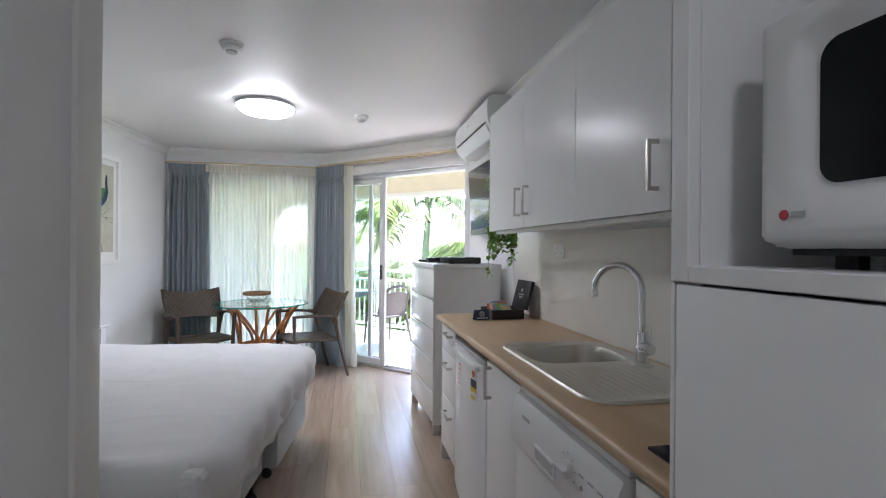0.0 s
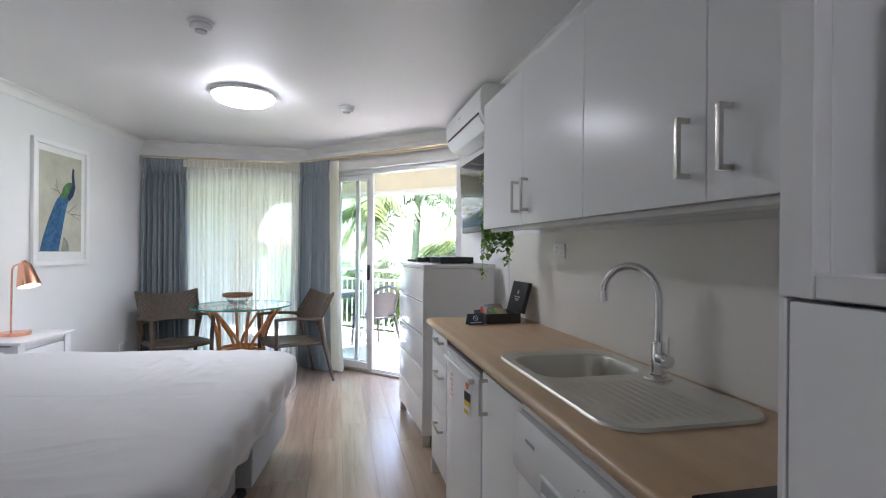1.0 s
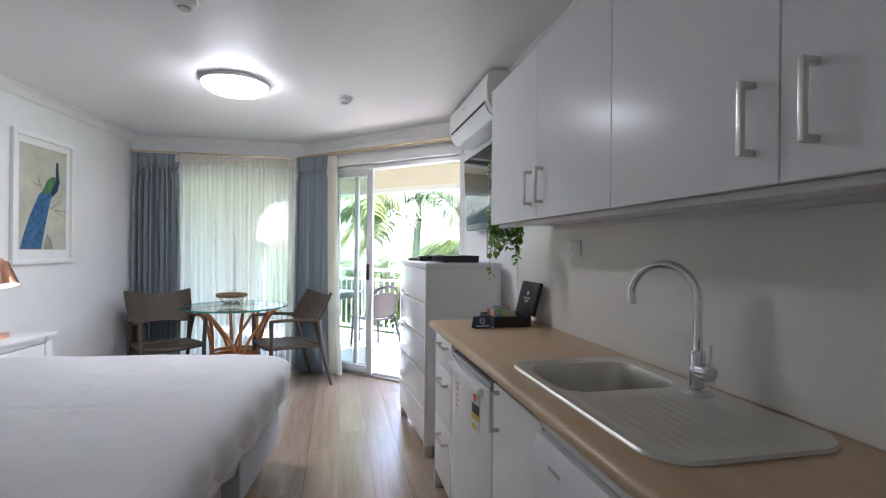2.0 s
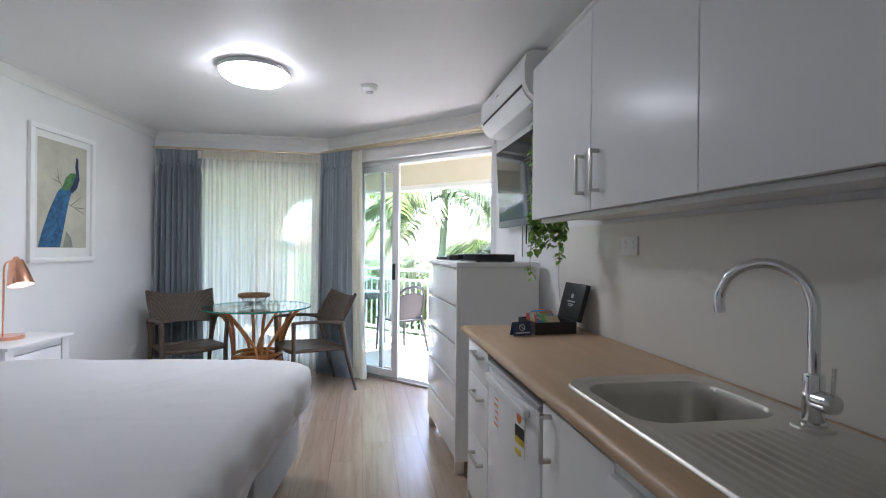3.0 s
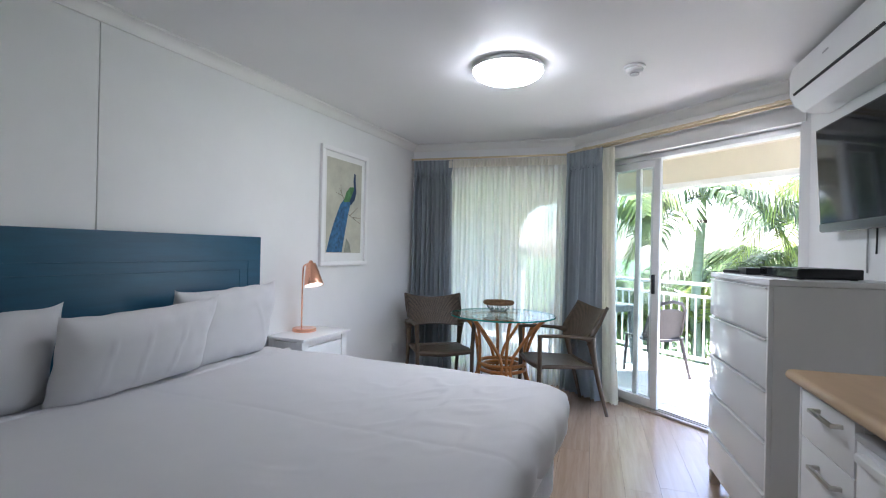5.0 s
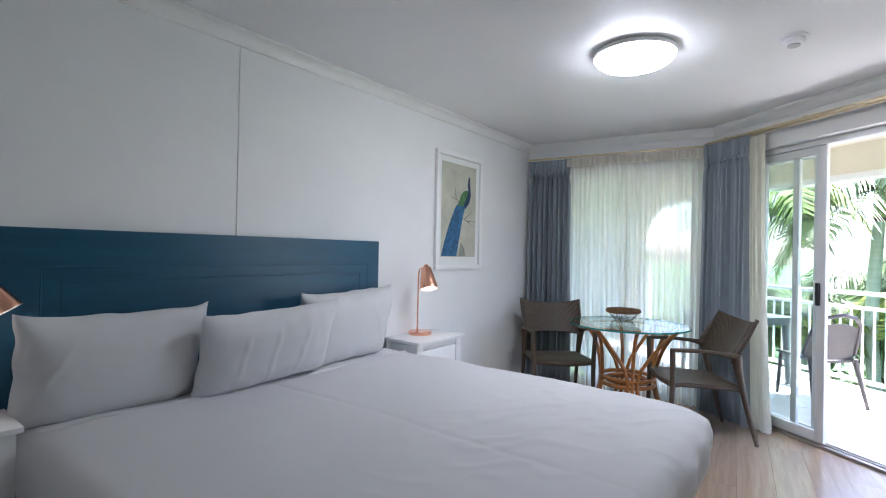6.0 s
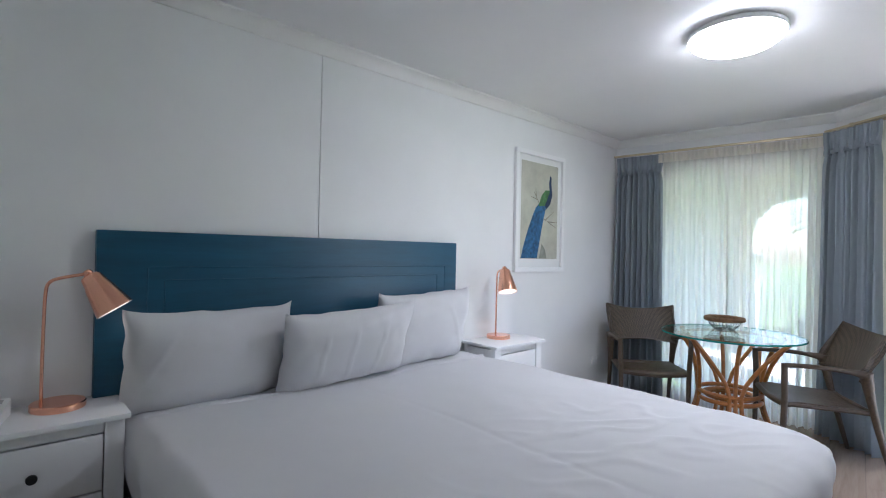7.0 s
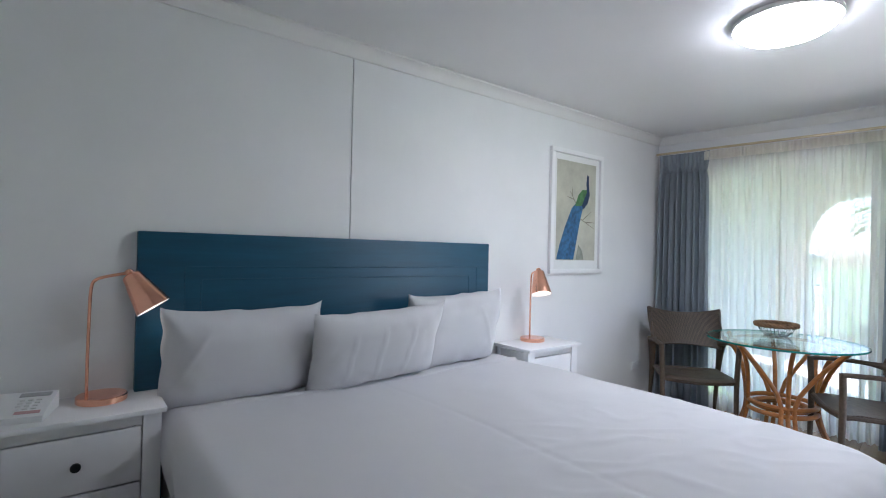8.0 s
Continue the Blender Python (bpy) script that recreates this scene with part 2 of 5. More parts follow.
def tube(points, r, sides=8, bm=None, flat=1.0, closed=False):
    """A round bar along points; r may be one radius or a list."""
    own = bmesh.new()
    pts = [Vector(p) for p in points]
    n = len(pts)
    rs = r if isinstance(r, (list, tuple)) else [r] * n
    rings = []
    prev = None
    for i, p in enumerate(pts):
        if closed:
            d = pts[(i + 1) % n] - pts[i - 1]
        else:
            d = pts[min(i + 1, n - 1)] - pts[max(i - 1, 0)]
        d.normalize()
        if prev is None:
            side = d.cross(Vector((0, 0, 1)))
            if side.length < 1e-3:
                side = d.cross(Vector((1, 0, 0)))
        else:
            side = prev - d * prev.dot(d)
        side.normalize()
        prev = side
        up = side.cross(d)
        rings.append([own.verts.new(p + side * (rs[i] * math.cos(2 * math.pi * k / sides)) + up * (rs[i] * flat * math.sin(2 * math.pi * k / sides))) for k in range(sides)])
    pairs = list(zip(rings, rings[1:] + ([rings[0]] if closed else [])))
    for a, b in pairs if closed else zip(rings, rings[1:]):
        for k in range(sides):
            own.faces.new((a[k], a[(k + 1) % sides], b[(k + 1) % sides], b[k]))
    if not closed:
        own.faces.new(rings[0][::-1])
        own.faces.new(rings[-1])
    return own if bm is None else join(bm, own)


def bez(p0, p1, p2, p3, n=12):
    p0, p1, p2, p3 = (Vector(p) for p in (p0, p1, p2, p3))
    return [p0 * (1 - t) ** 3 + p1 * (3 * t * (1 - t) ** 2) + p2 * (3 * t * t * (1 - t)) + p3 * t ** 3 for t in [i / n for i in range(n + 1)]]


def prism(outline, y0, y1, bm=None):
    """Outline in (x, z), pushed along y."""
    own = bmesh.new()
    a = [own.verts.new((x, y0, z)) for x, z in outline]
    b = [own.verts.new((x, y1, z)) for x, z in outline]
    n = len(outline)
    for i in range(n):
        own.faces.new((a[i], a[(i + 1) % n], b[(i + 1) % n], b[i]))
    own.faces.new(a[::-1])
    own.faces.new(b)
    return own if bm is None else join(bm, own)


def plate(outline, z0, z1, bm=None):
    """Outline in (x, y), pushed along z."""
    own = bmesh.new()
    a = [own.verts.new((x, y, z0)) for x, y in outline]
    b = [own.verts.new((x, y, z1)) for x, y in outline]
    n = len(outline)
    for i in range(n):
        own.faces.new((a[i], a[(i + 1) % n], b[(i + 1) % n], b[i]))
    own.faces.new(a[::-1])
    own.faces.new(b)
    return own if bm is None else join(bm, own)


def surface(fn, nu, nv, thick=0.0, bm=None):
    """Sheet of points fn(u, v), given thickness along its normals."""
    own = bmesh.new()
    g = [[own.verts.new(fn(i / nu, j / nv)) for j in range(nv + 1)] for i in range(nu + 1)]
    for i in range(nu):
        for j in range(nv):
            own.faces.new((g[i][j], g[i + 1][j], g[i + 1][j + 1], g[i][j + 1]))
    if thick:
        bmesh.ops.recalc_face_normals(own, faces=own.faces[:])
        bmesh.ops.solidify(own, geom=own.faces[:], thickness=thick)
    return own if bm is None else join(bm, own)


def round_rect(x0, x1, y0, y1, r, n=6):
    pts = []
    for cx, cy, a0 in ((x1 - r, y1 - r, 0), (x0 + r, y1 - r, 90), (x0 + r, y0 + r, 180), (x1 - r, y0 + r, 270)):
        for i in range(n + 1):
            a = radians(a0 + 90 * i / n)
            pts.append((cx + r * math.cos(a), cy + r * math.sin(a)))
    return pts


def smoothstep(a, b, x):
    t = max(0.0, min(1.0, (x - a) / (b - a)))
    return t * t * (3 - 2 * t)


# ---- setting ----
OUTER = [(-2.70, -1.12), (1.60, -1.12), (0.90, 4.93), (-0.84, 6.23), (-2.70, 5.97)]

floor = solo("floor", plate(OUTER, -0.22, -0.012), DARKGAP, "oak laminate plank floor with a soft sheen", "floor", kind="structure", smooth=None)
solo("ceiling", plate(OUTER, CEIL, CEIL + 0.12), CEILP, "white painted plasterboard ceiling", "ceiling", kind="structure", smooth=None)

west = solo("wall_west", box(-2.70, -2.562, 1.0, 5.95, -0.02, CEIL), DARKGAP, "white painted panel wall behind the bed", "wall", kind="structure", smooth=None)
part("panel", box(-2.561, -2.547, 1.0, 2.619, 0, CEIL, 0.0015, 1), WALLP, west)
part("panel", box(-2.561, -2.547, 2.623, 5.90, 0, CEIL, 0.0015, 1), WALLP, west)
solo("wall_partition", box(-2.545, -0.677, 1.0, 1.15, 0, CEIL), WALLP, "white painted partition beside the bed", "wall", kind="structure", smooth=None)
solo("wall_hall", box(-0.677, -0.525, -1.1, 1.19, 0, CEIL), WALLP, "white painted entry wall", "wall", kind="structure", smooth=None)
solo("trim", box(-0.689, -0.513, 1.188, 1.262, 0, CEIL - 0.002, 0.004), TRIMP, "white painted wall end trim", "trim", kind="structure")
solo("wall_south", box(-0.527, 1.58, -1.12, -1.0, 0, CEIL), WALLP, "white painted entry end wall", "wall", kind="structure", smooth=None)
solo("wall_east", box(1.275, 1.42, -1.2, 4.74, 0, CEIL), WALLP, "white painted kitchen wall", "wall", m=KIT, kind="structure", smooth=None)

wa = box(-0.12, 0.30, 0, 0.2, 0, CEIL)
box(1.60, 1.70, 0, 0.2, 0, CEIL, bm=wa)
box(0.30, 1.60, 0, 0.2, 2.13, CEIL, bm=wa)
solo("wall_north_window", wa, WALLP, "white painted wall round the window", "wall", m=WIN, kind="structure", smooth=None)
wb = box(-0.01, 0.10, 0, 0.2, 0, CEIL)
box(1.945, 2.10, 0.0, 0.2, 0, CEIL, bm=wb)
box(0.10, 1.945, 0, 0.2, 2.15, CEIL, bm=wb)
solo("wall_north_door", wb, WALLP, "white painted wall round the balcony door", "wall", m=DOR, kind="structure", smooth=None)

COVE = [(x * 0.85, z * 0.95) for x, z in [(0, 0), (0.012, 0), (0.022, 0.012), (0.030, 0.030), (0.045, 0.048), (0.062, 0.058), (0.075, 0.062), (0.075, 0.074), (0, 0.074)]]


def cornice(m, length, start=0.0):
    """Coving along local +y of m, wall face at local x = 0."""
    solo("cornice", prism([(x, z) for x, z in COVE], start, length), TRIMP, "white painted plaster coving", "cornice", m=m @ pose(0, 0, CEIL - 0.0705), kind="structure", smooth=50)


cornice(pose(-2.547, 0, 0), 5.80, 1.15)
cornice(pose(-2.547, 5.80, 0) @ pose(0, 0, 0, 0, 0, -82.14), 1.70)
cornice(pose(-0.88, 6.03, 0) @ pose(0, 0, 0, 0, 0, -127.16), 2.0)
cornice(KIT @ pose(1.275, 4.71, 0, 0, 0, 180), 5.8)
solo("pelmet_board", box(0.0, 1.98, -0.022, -0.002, 2.262, 2.346, 0.004), TRIMP, "white painted pelmet board over the balcony door", "pelmet", m=DOR, kind="structure")
solo("architrave", box(0.06, 1.975, -0.018, -0.002, 2.145, 2.235, 0.004), TRIMP, "white painted door head trim", "trim", m=DOR, kind="structure")


def baseboard(m, x0, x1):
    bm = prism([(0, 0), (-0.013, 0), (-0.013, 0.075), (-0.006, 0.09), (0, 0.09)], x0, x1)
    solo("baseboard", bm, TRIMP, "white painted skirting board", "baseboard", m=m, kind="structure")


baseboard(pose(-2.547, 0, 0, 0, 0, 0) @ Matrix.Diagonal((-1, 1, 1, 1)), 1.15, 5.79)
baseboard(pose(-0.525, 0, 0) @ Matrix.Diagonal((-1, 1, 1, 1)), -1.0, 1.186)

# window with two sliding leaves behind the sheer
win = thing("window_1", "white aluminium sliding window behind sheer curtain", "window", WIN, kind="structure")
wf = box(0.302, 1.598, 0.09, 0.17, 0.002, 0.045, 0.003)
for a in ((0.302, 0.34, 0.045, 2.09), (1.56, 1.598, 0.045, 2.09)):
    box(a[0], a[1], 0.09, 0.17, a[2], a[3], 0.003, bm=wf)
box(0.302, 1.598, 0.09, 0.17, 2.09, 2.128, 0.003, bm=wf)
part("window_frame", wf, ALU, win)


def leaf(parent, x0, x1, y, z0, z1, w=0.055, name="sash"):
    f = box(x0, x0 + w, y, y + 0.03, z0, z1, 0.003)
    box(x1 - w, x1, y, y + 0.03, z0, z1, 0.003, bm=f)
    box(x0 + w, x1 - w, y, y + 0.03, z0, z0 + 0.07, 0.003, bm=f)
    box(x0 + w, x1 - w, y, y + 0.03, z1 - 0.06, z1, 0.003, bm=f)
    s = part(name, f, ALU, parent)
    p = part("pane", box(x0 + w - 0.004, x1 - w + 0.004, y + 0.012, y + 0.018, z0 + 0.066, z1 - 0.056), GLASS, s, "clear glass pane")
    p.visible_shadow = False
    return s


leaf(win, 0.342, 0.98, 0.095, 0.047, 2.088)
leaf(win, 0.93, 1.558, 0.132, 0.047, 2.088)

door = thing("door_1", "white aluminium sliding balcony door standing open", "sliding door", DOR, kind="structure")
df = box(0.102, 0.14, 0.07, 0.18, 0.022, 2.105, 0.003)
box(1.905, 1.943, 0.07, 0.18, 0.022, 2.105, 0.003, bm=df)
box(0.102, 1.943, 0.07, 0.18, 2.105, 2.148, 0.003, bm=df)
part("door_frame", df, ALU, door)
tr = box(0.102, 1.943, 0.07, 0.18, 0.001, 0.02, 0.003)
for yy in (0.098, 0.14):
    box(0.102, 1.943, yy - 0.003, yy + 0.003, 0.02, 0.028, bm=tr)
part("track", tr, NICKEL, door, "worn metal floor track")
leaf(door, 0.142, 0.655, 0.125, 0.03, 2.102, 0.045, "fixed_panel")
leaf(door, 0.26, 0.775, 0.158, 0.03, 2.102, 0.032, "screen_panel")
sl = leaf(door, 0.36, 0.885, 0.083, 0.03, 2.102, 0.062, "sliding_panel")
part("lock", box(0.828, 0.853, 0.062, 0.084, 0.98, 1.14, 0.006), BLACKP, sl, "black door lock pull")

# ---- balcony ----
solo("balcony_floor", box(-6.4, 3.4, 0.185, 2.25, -0.25, -0.045), GROUT, "pale tiled balcony floor in sunlight", "balcony floor", m=DOR, kind="structure", smooth=None)
bal_floor = bpy.data.objects["balcony_floor"]
solo("balcony_ceiling", box(-6.4, 3.4, 0.205, 2.25, 2.50, 2.6), CREAM, "cream painted balcony ceiling", "ceiling", m=DOR, kind="structure", smooth=None)
# extra slab added above the window to block direct sun on the sheer
solo("eave", box(-1.3, 2.0, 0.02, 3.0, 2.602, 2.70), CREAM, "cream eave added to keep sun off the window", "eave", m=WIN, kind="structure", smooth=None)
bmb = box(-3.72, 3.4, 2.0, 2.17, 2.20, 2.50)
solo("balcony_beam", bmb, CREAM, "cream rendered balcony edge beam", "beam", m=DOR, kind="structure", smooth=None)
solo("beam_fascia", box(-3.72, 3.4, 1.985, 2.185, 2.135, 2.198, 0.004), TRIMP, "white painted timber fascia under the beam", "fascia", m=DOR, kind="structure")
arch = [(-6.4, -0.04), (-3.72, -0.04)]
for i in range(13):
    a = radians(180 - 90 * i / 12)
    arch.append((-3.72 + 0.75 + 0.75 * math.cos(a), 1.42 + 0.72 * math.sin(a)))
arch += [(-2.97, 2.50), (-6.4, 2.50)]
solo("arch_wall", prism(arch, 1.98, 2.19), CREAM, "cream rendered balcony wall with a curved arch", "wall", m=DOR, kind="structure", smooth=None)

bal = thing("balcony_railing", "white painted metal balcony railing with upright bars", "railing", DOR)
part("top_rail", box(-3.7, 3.3, 2.02, 2.085, 0.945, 0.985, 0.008), ALU, bal)
part("mid_rail", box(-3.7, 3.3, 2.035, 2.07, 0.80, 0.835, 0.005), ALU, bal)
part("bottom_rail", box(-3.7, 3.3, 2.035, 2.07, 0.06, 0.10, 0.005), ALU, bal)
pm = finish(box(-0.025, 0.025, -0.025, 0.025, -0.045, 0.945, 0.004), "post", ALU)
bmh = finish(box(-0.0085, 0.0085, -0.0085, 0.0085, 0.10, 0.80), "baluster", ALU)
for i in range(6):
    p = new("post", pm)
    p.parent, p.location = bal, (-3.6 + i * 1.36, 2.052, 0)
for i in range(63):
    x = -3.55 + i * 0.108
    if min(abs(x - (-3.6 + k * 1.36)) for k in range(6)) > 0.03:
        p = new("baluster", bmh)
        p.parent, p.location = bal, (x, 2.052, 0)

# ---- kitchen ----
def handle_bar(parent, x, y, z0, z1, horizontal=False, length=0.13):
    """Square bar handle; the door face is at local x, the bar stands off towards -x."""
    if horizontal:
        bm = box(x - 0.034, x - 0.024, y - length / 2, y + length / 2, z0 - 0.006, z0 + 0.006, 0.0015)
        for s in (-1, 1):
            yy = y + s * (length / 2 - 0.006)
            box(x - 0.025, x, yy - 0.006, yy + 0.006, z0 - 0.006, z0 + 0.006, 0.001, bm=bm)
    else:
        bm = box(x - 0.034, x - 0.024, y - 0.006, y + 0.006, z0, z1, 0.0015)
        for zz in (z0 + 0.006, z1 - 0.006):
            box(x - 0.025, x, y - 0.006, y + 0.006, zz - 0.006, zz + 0.006, 0.001, bm=bm)
    part("handle", bm, NICKEL, parent, "satin nickel bar handle")


def shell(x0, x1, y0, y1, z0, z1, t=0.018, open_front=True):
    bm = box(x0, x1, y0, y0 + t, z0, z1, 0.001, 1)
    box(x0, x1, y1 - t, y1, z0, z1, 0.001, 1, bm=bm)
    box(x0, x1, y0 + t, y1 - t, z0, z0 + t, bm=bm)
    box(x0, x1, y0 + t, y1 - t, z1 - t, z1, bm=bm)
    box(x1 - t, x1, y0 + t, y1 - t, z0 + t, z1 - t, bm=bm)
    return bm


def upper_cabinet(y0, ym, y1, hand):
    c = thing("wall_cabinet", "white gloss wall cabinet with two doors and nickel handles", "cabinet", KIT, "wall cabinets")
    part("body", shell(0.965, 1.272, y0, y1, 1.426, 2.095), SATINW, c)
    for a, b, h in ((y0, ym, hand[0]), (ym, y1, hand[1])):
        d = part("door", box(0.945, 0.963, a + 0.0015, b - 0.0015, 1.423, 2.098, 0.0015, 1), GLOSSW, c, smooth=None)
        handle_bar(d, 0.945, h, 1.479, 1.617)


upper_cabinet(1.862, 2.386, 2.951, (2.332, 2.439))
upper_cabinet(0.773, 1.327, 1.862, (1.258, 1.381))
solo("cabinet_light_rail", box(0.985, 1.02, 0.78, 2.94, 1.407, 1.4245, 0.002), SATINW, "white strip under the wall cabinets", "trim", m=KIT)

# benchtop with a rounded front edge, cut round the sink bowl
prof = [(1.274, 0.865), (1.274, 0.903)]
for i in range(7):
    a = radians(90 + 180 * i / 6)
    prof.append((0.709 + 0.019 * math.cos(a), 0.884 + 0.019 * math.sin(a)))
bt = bmesh.new()
prism(prof, 2.172, 3.262, bm=bt)
prism(prof, 0.772, 1.842, bm=bt)
fr = [p for p in prof if p[0] < 0.72]
prism([(0.802, 0.903)] + fr + [(0.802, 0.865)], 1.842, 2.172, bm=bt)
box(1.192, 1.274, 1.842, 2.172, 0.865, 0.903, bm=bt)
solo("benchtop", bt, BENCH, "beech-look laminate benchtop with a rounded front edge", "benchtop", m=KIT, smooth=40)
solo("splashback", box(1.267, 1.2745, 0.774, 3.42, 0.904, 1.407, 0.001, 1), SPLASH, "plain cream-white splashback panel over the benchtop", "splashback", m=KIT)


def base_unit(name, y0, y1, label, top=0.863):
    c = thing(name, label, "cabinet", KIT, "base cabinets")
    part("body", shell(0.742, 1.27, y0, y1, 0.10, top), SATINW, c)
    part("kickboard", box(0.79, 0.806, y0, y1, 0.0, 0.10), SATINW, c)
    return c


du = base_unit("drawer_unit", 2.845, 3.205, "white base unit with three drawers and bar handles")
for z0, z1, hz in ((0.694, 0.850, 0.814), (0.420, 0.690, 0.632), (0.105, 0.416, 0.345)):
    d = part("drawer", box(0.722, 0.740, 2.848, 3.202, z0, z1, 0.0015), SATINW, du)
    handle_bar(d, 0.722, 2.99, hz, hz, True, 0.16)
part("end_panel", box(0.722, 1.27, 3.206, 3.222, 0.0, 0.864, 0.001, 1), SATINW, du)

cu = base_unit("sink_cupboard", 1.812, 2.222, "white base cupboard under the sink, door closed", 0.72)
d = part("door", box(0.722, 0.740, 1.815, 2.219, 0.105, 0.842, 0.0015), SATINW, cu)
handle_bar(d, 0.722, 2.16, 0.692, 0.828)
eu = base_unit("narrow_base_unit", 0.776, 1.132, "narrow white base unit beside the dishwasher")
part("door", box(0.722, 0.740, 0.779, 1.129, 0.105, 0.842, 0.0015), SATINW, eu)

# bar fridge
fg = thing("bar_fridge", "white bar fridge under the benchtop with energy stickers", "fridge", KIT)
part("body", box(0.775, 1.22, 2.24, 2.83, 0.03, 0.815, 0.008, 3), PLASTW, fg)
fd = [(0.770, 2.236), (0.770, 2.834), (0.722, 2.834)]
for i in range(9):
    t = i / 8
    fd.append((0.722 - 0.028 * math.sin(math.pi * t) - 0.0, 2.834 - 0.598 * t))
part("door", plate(fd, 0.05, 0.806), GLOSSW, fg, smooth=30)
part("top_trim", box(0.715, 0.775, 2.236, 2.834, 0.807, 0.828, 0.006, 3), PLASTG, fg, "pale grey plastic top trim")
part("grip", box(0.686, 0.712, 2.30, 2.77, 0.768, 0.794, 0.008, 3), PLASTW, fg)
for x, y in ((0.81, 2.29), (0.81, 2.78), (1.18, 2.29), (1.18, 2.78)):
    part("foot", lathe([(0, 0), (0.018, 0), (0.018, 0.03), (0, 0.03)], 12), BLACKP, fg, m=pose(x, y, 0))
STY = mat("yellow_sticker", (0.75, 0.55, 0.03), 0.45, var=0.04)
STO = mat("orange_sticker", (0.78, 0.20, 0.06), 0.45, var=0.05)
STK = mat("black_sticker", (0.03, 0.03, 0.03), 0.45, var=0.05)
STW = mat("white_sticker", (0.8, 0.8, 0.78), 0.45, var=0.02)
sk = thing("fridge_sticker", "white paper sticker with black, yellow and orange bands", "sticker", KIT @ pose(0.7045, 2.37, -0.03, 0, 0, 6.4))
part("sheet", box(-0.0022, -0.001, -0.036, 0.036, 0.652, 0.80), STW, sk)
part("black_band", box(-0.0034, -0.0023, -0.034, 0.034, 0.712, 0.748), STK, sk)
part("yellow_band", box(-0.0034, -0.0023, -0.034, 0.034, 0.690, 0.711), STY, sk)
part("orange_star", lathe([(0.018, -0.0005), (0.018, 0.0005), (0, 0.0005), (0, -0.0005)], 8), STO, sk, m=pose(-0.0032, 0.003, 0.775, 0, 90, 0))
part("yellow_corner", box(-0.0034, -0.0023, -0.012, 0.034, 0.655, 0.672), STY, sk)
s2 = thing("fridge_note", "small white note with faded red print", "sticker", KIT @ pose(0.699, 2.62, -0.03))
part("sheet", box(-0.0022, -0.001, -0.05, 0.05, 0.64, 0.78), STW, s2)
for i in range(5):
    part("print_bar", box(-0.0032, -0.0023, -0.035, 0.03 - 0.008 * (i % 3), 0.66 + i * 0.024, 0.667 + i * 0.024), STO, s2)

# dishwasher
dw = thing("dishwasher", "white dishwasher with control panel and round knob", "dishwasher", KIT)
part("body", box(0.765, 1.23, 1.150, 1.80, 0.02, 0.862, 0.004), PLASTW, dw)
part("top_strip", box(0.718, 0.765, 1.147, 1.804, 0.834, 0.8635, 0.004), PLASTW, dw)
cp = [(0.764, 0.655), (0.700, 0.655), (0.690, 0.68), (0.688, 0.74), (0.694, 0.80), (0.706, 0.826), (0.764, 0.826)]
part("control_panel", prism(cp, 1.146, 1.805), PLASTW, dw, smooth=30)
part("door", box(0.705, 0.764, 1.148, 1.803, 0.12, 0.652, 0.008, 3), PLASTW, dw)
part("plinth", box(0.79, 0.81, 1.15, 1.80, 0.0, 0.118), PLASTW, dw)
gf = box(0.6835, 0.692, 1.450, 1.456, 0.684, 0.734, 0.001, 1)
box(0.6835, 0.692, 1.586, 1.592, 0.684, 0.734, 0.001, 1, bm=gf)
box(0.6835, 0.692, 1.456, 1.586, 0.684, 0.690, 0.001, 1, bm=gf)
box(0.680, 0.692, 1.456, 1.586, 0.727, 0.735, 0.001, 1, bm=gf)
part("grip_frame", gf, PLASTW, dw)
part("grip_recess", box(0.6868, 0.690, 1.456, 1.586, 0.690, 0.727), mat("pale_grey_plastic", (0.62, 0.62, 0.61), 0.4, var=0.03), dw, "recessed pale grey grip")
kb = lathe([(0, 0), (0.026, 0), (0.024, 0.016), (0, 0.018)], 24)
box(-0.005, 0.005, -0.024, 0.024, 0.014, 0.030, 0.003, bm=kb)
part("knob", kb, PLASTW, dw, m=pose(0.690, 1.372, 0.757, 0, -90, 0))
for i in range(7):
    a = radians(-120 + 40 * i)
    part("dial_mark", box(-0.0006, 0.0006, -0.0035, 0.0035, -0.001, 0.001), PLASTG, dw, m=pose(0.6874, 1.372 + 0.040 * math.sin(a), 0.757 + 0.040 * math.cos(a)))
for i, y in enumerate((1.30, 1.255, 1.21)):
    part("button", lathe([(0, 0), (0.006, 0), (0.005, 0.004), (0, 0.004)], 12), PLASTG, dw, m=pose(0.689, y, 0.74 - 0.012 * (i % 2), 0, -90, 0))
    part("print_bar", box(0.6868, 0.6876, y - 0.012, y + 0.012, 0.768, 0.772), PLASTG, dw)
part("maker_bar", box(0.6868, 0.6878, 1.64, 1.70, 0.775, 0.785), PLASTG, dw)

# sink with bowl and ribbed drainer
sk = thing("sink", "stainless steel sink with bowl and ribbed drainer", "sink", KIT)
SX0, SX1, SY0, SY1 = 0.770, 1.232, 1.392, 2.226


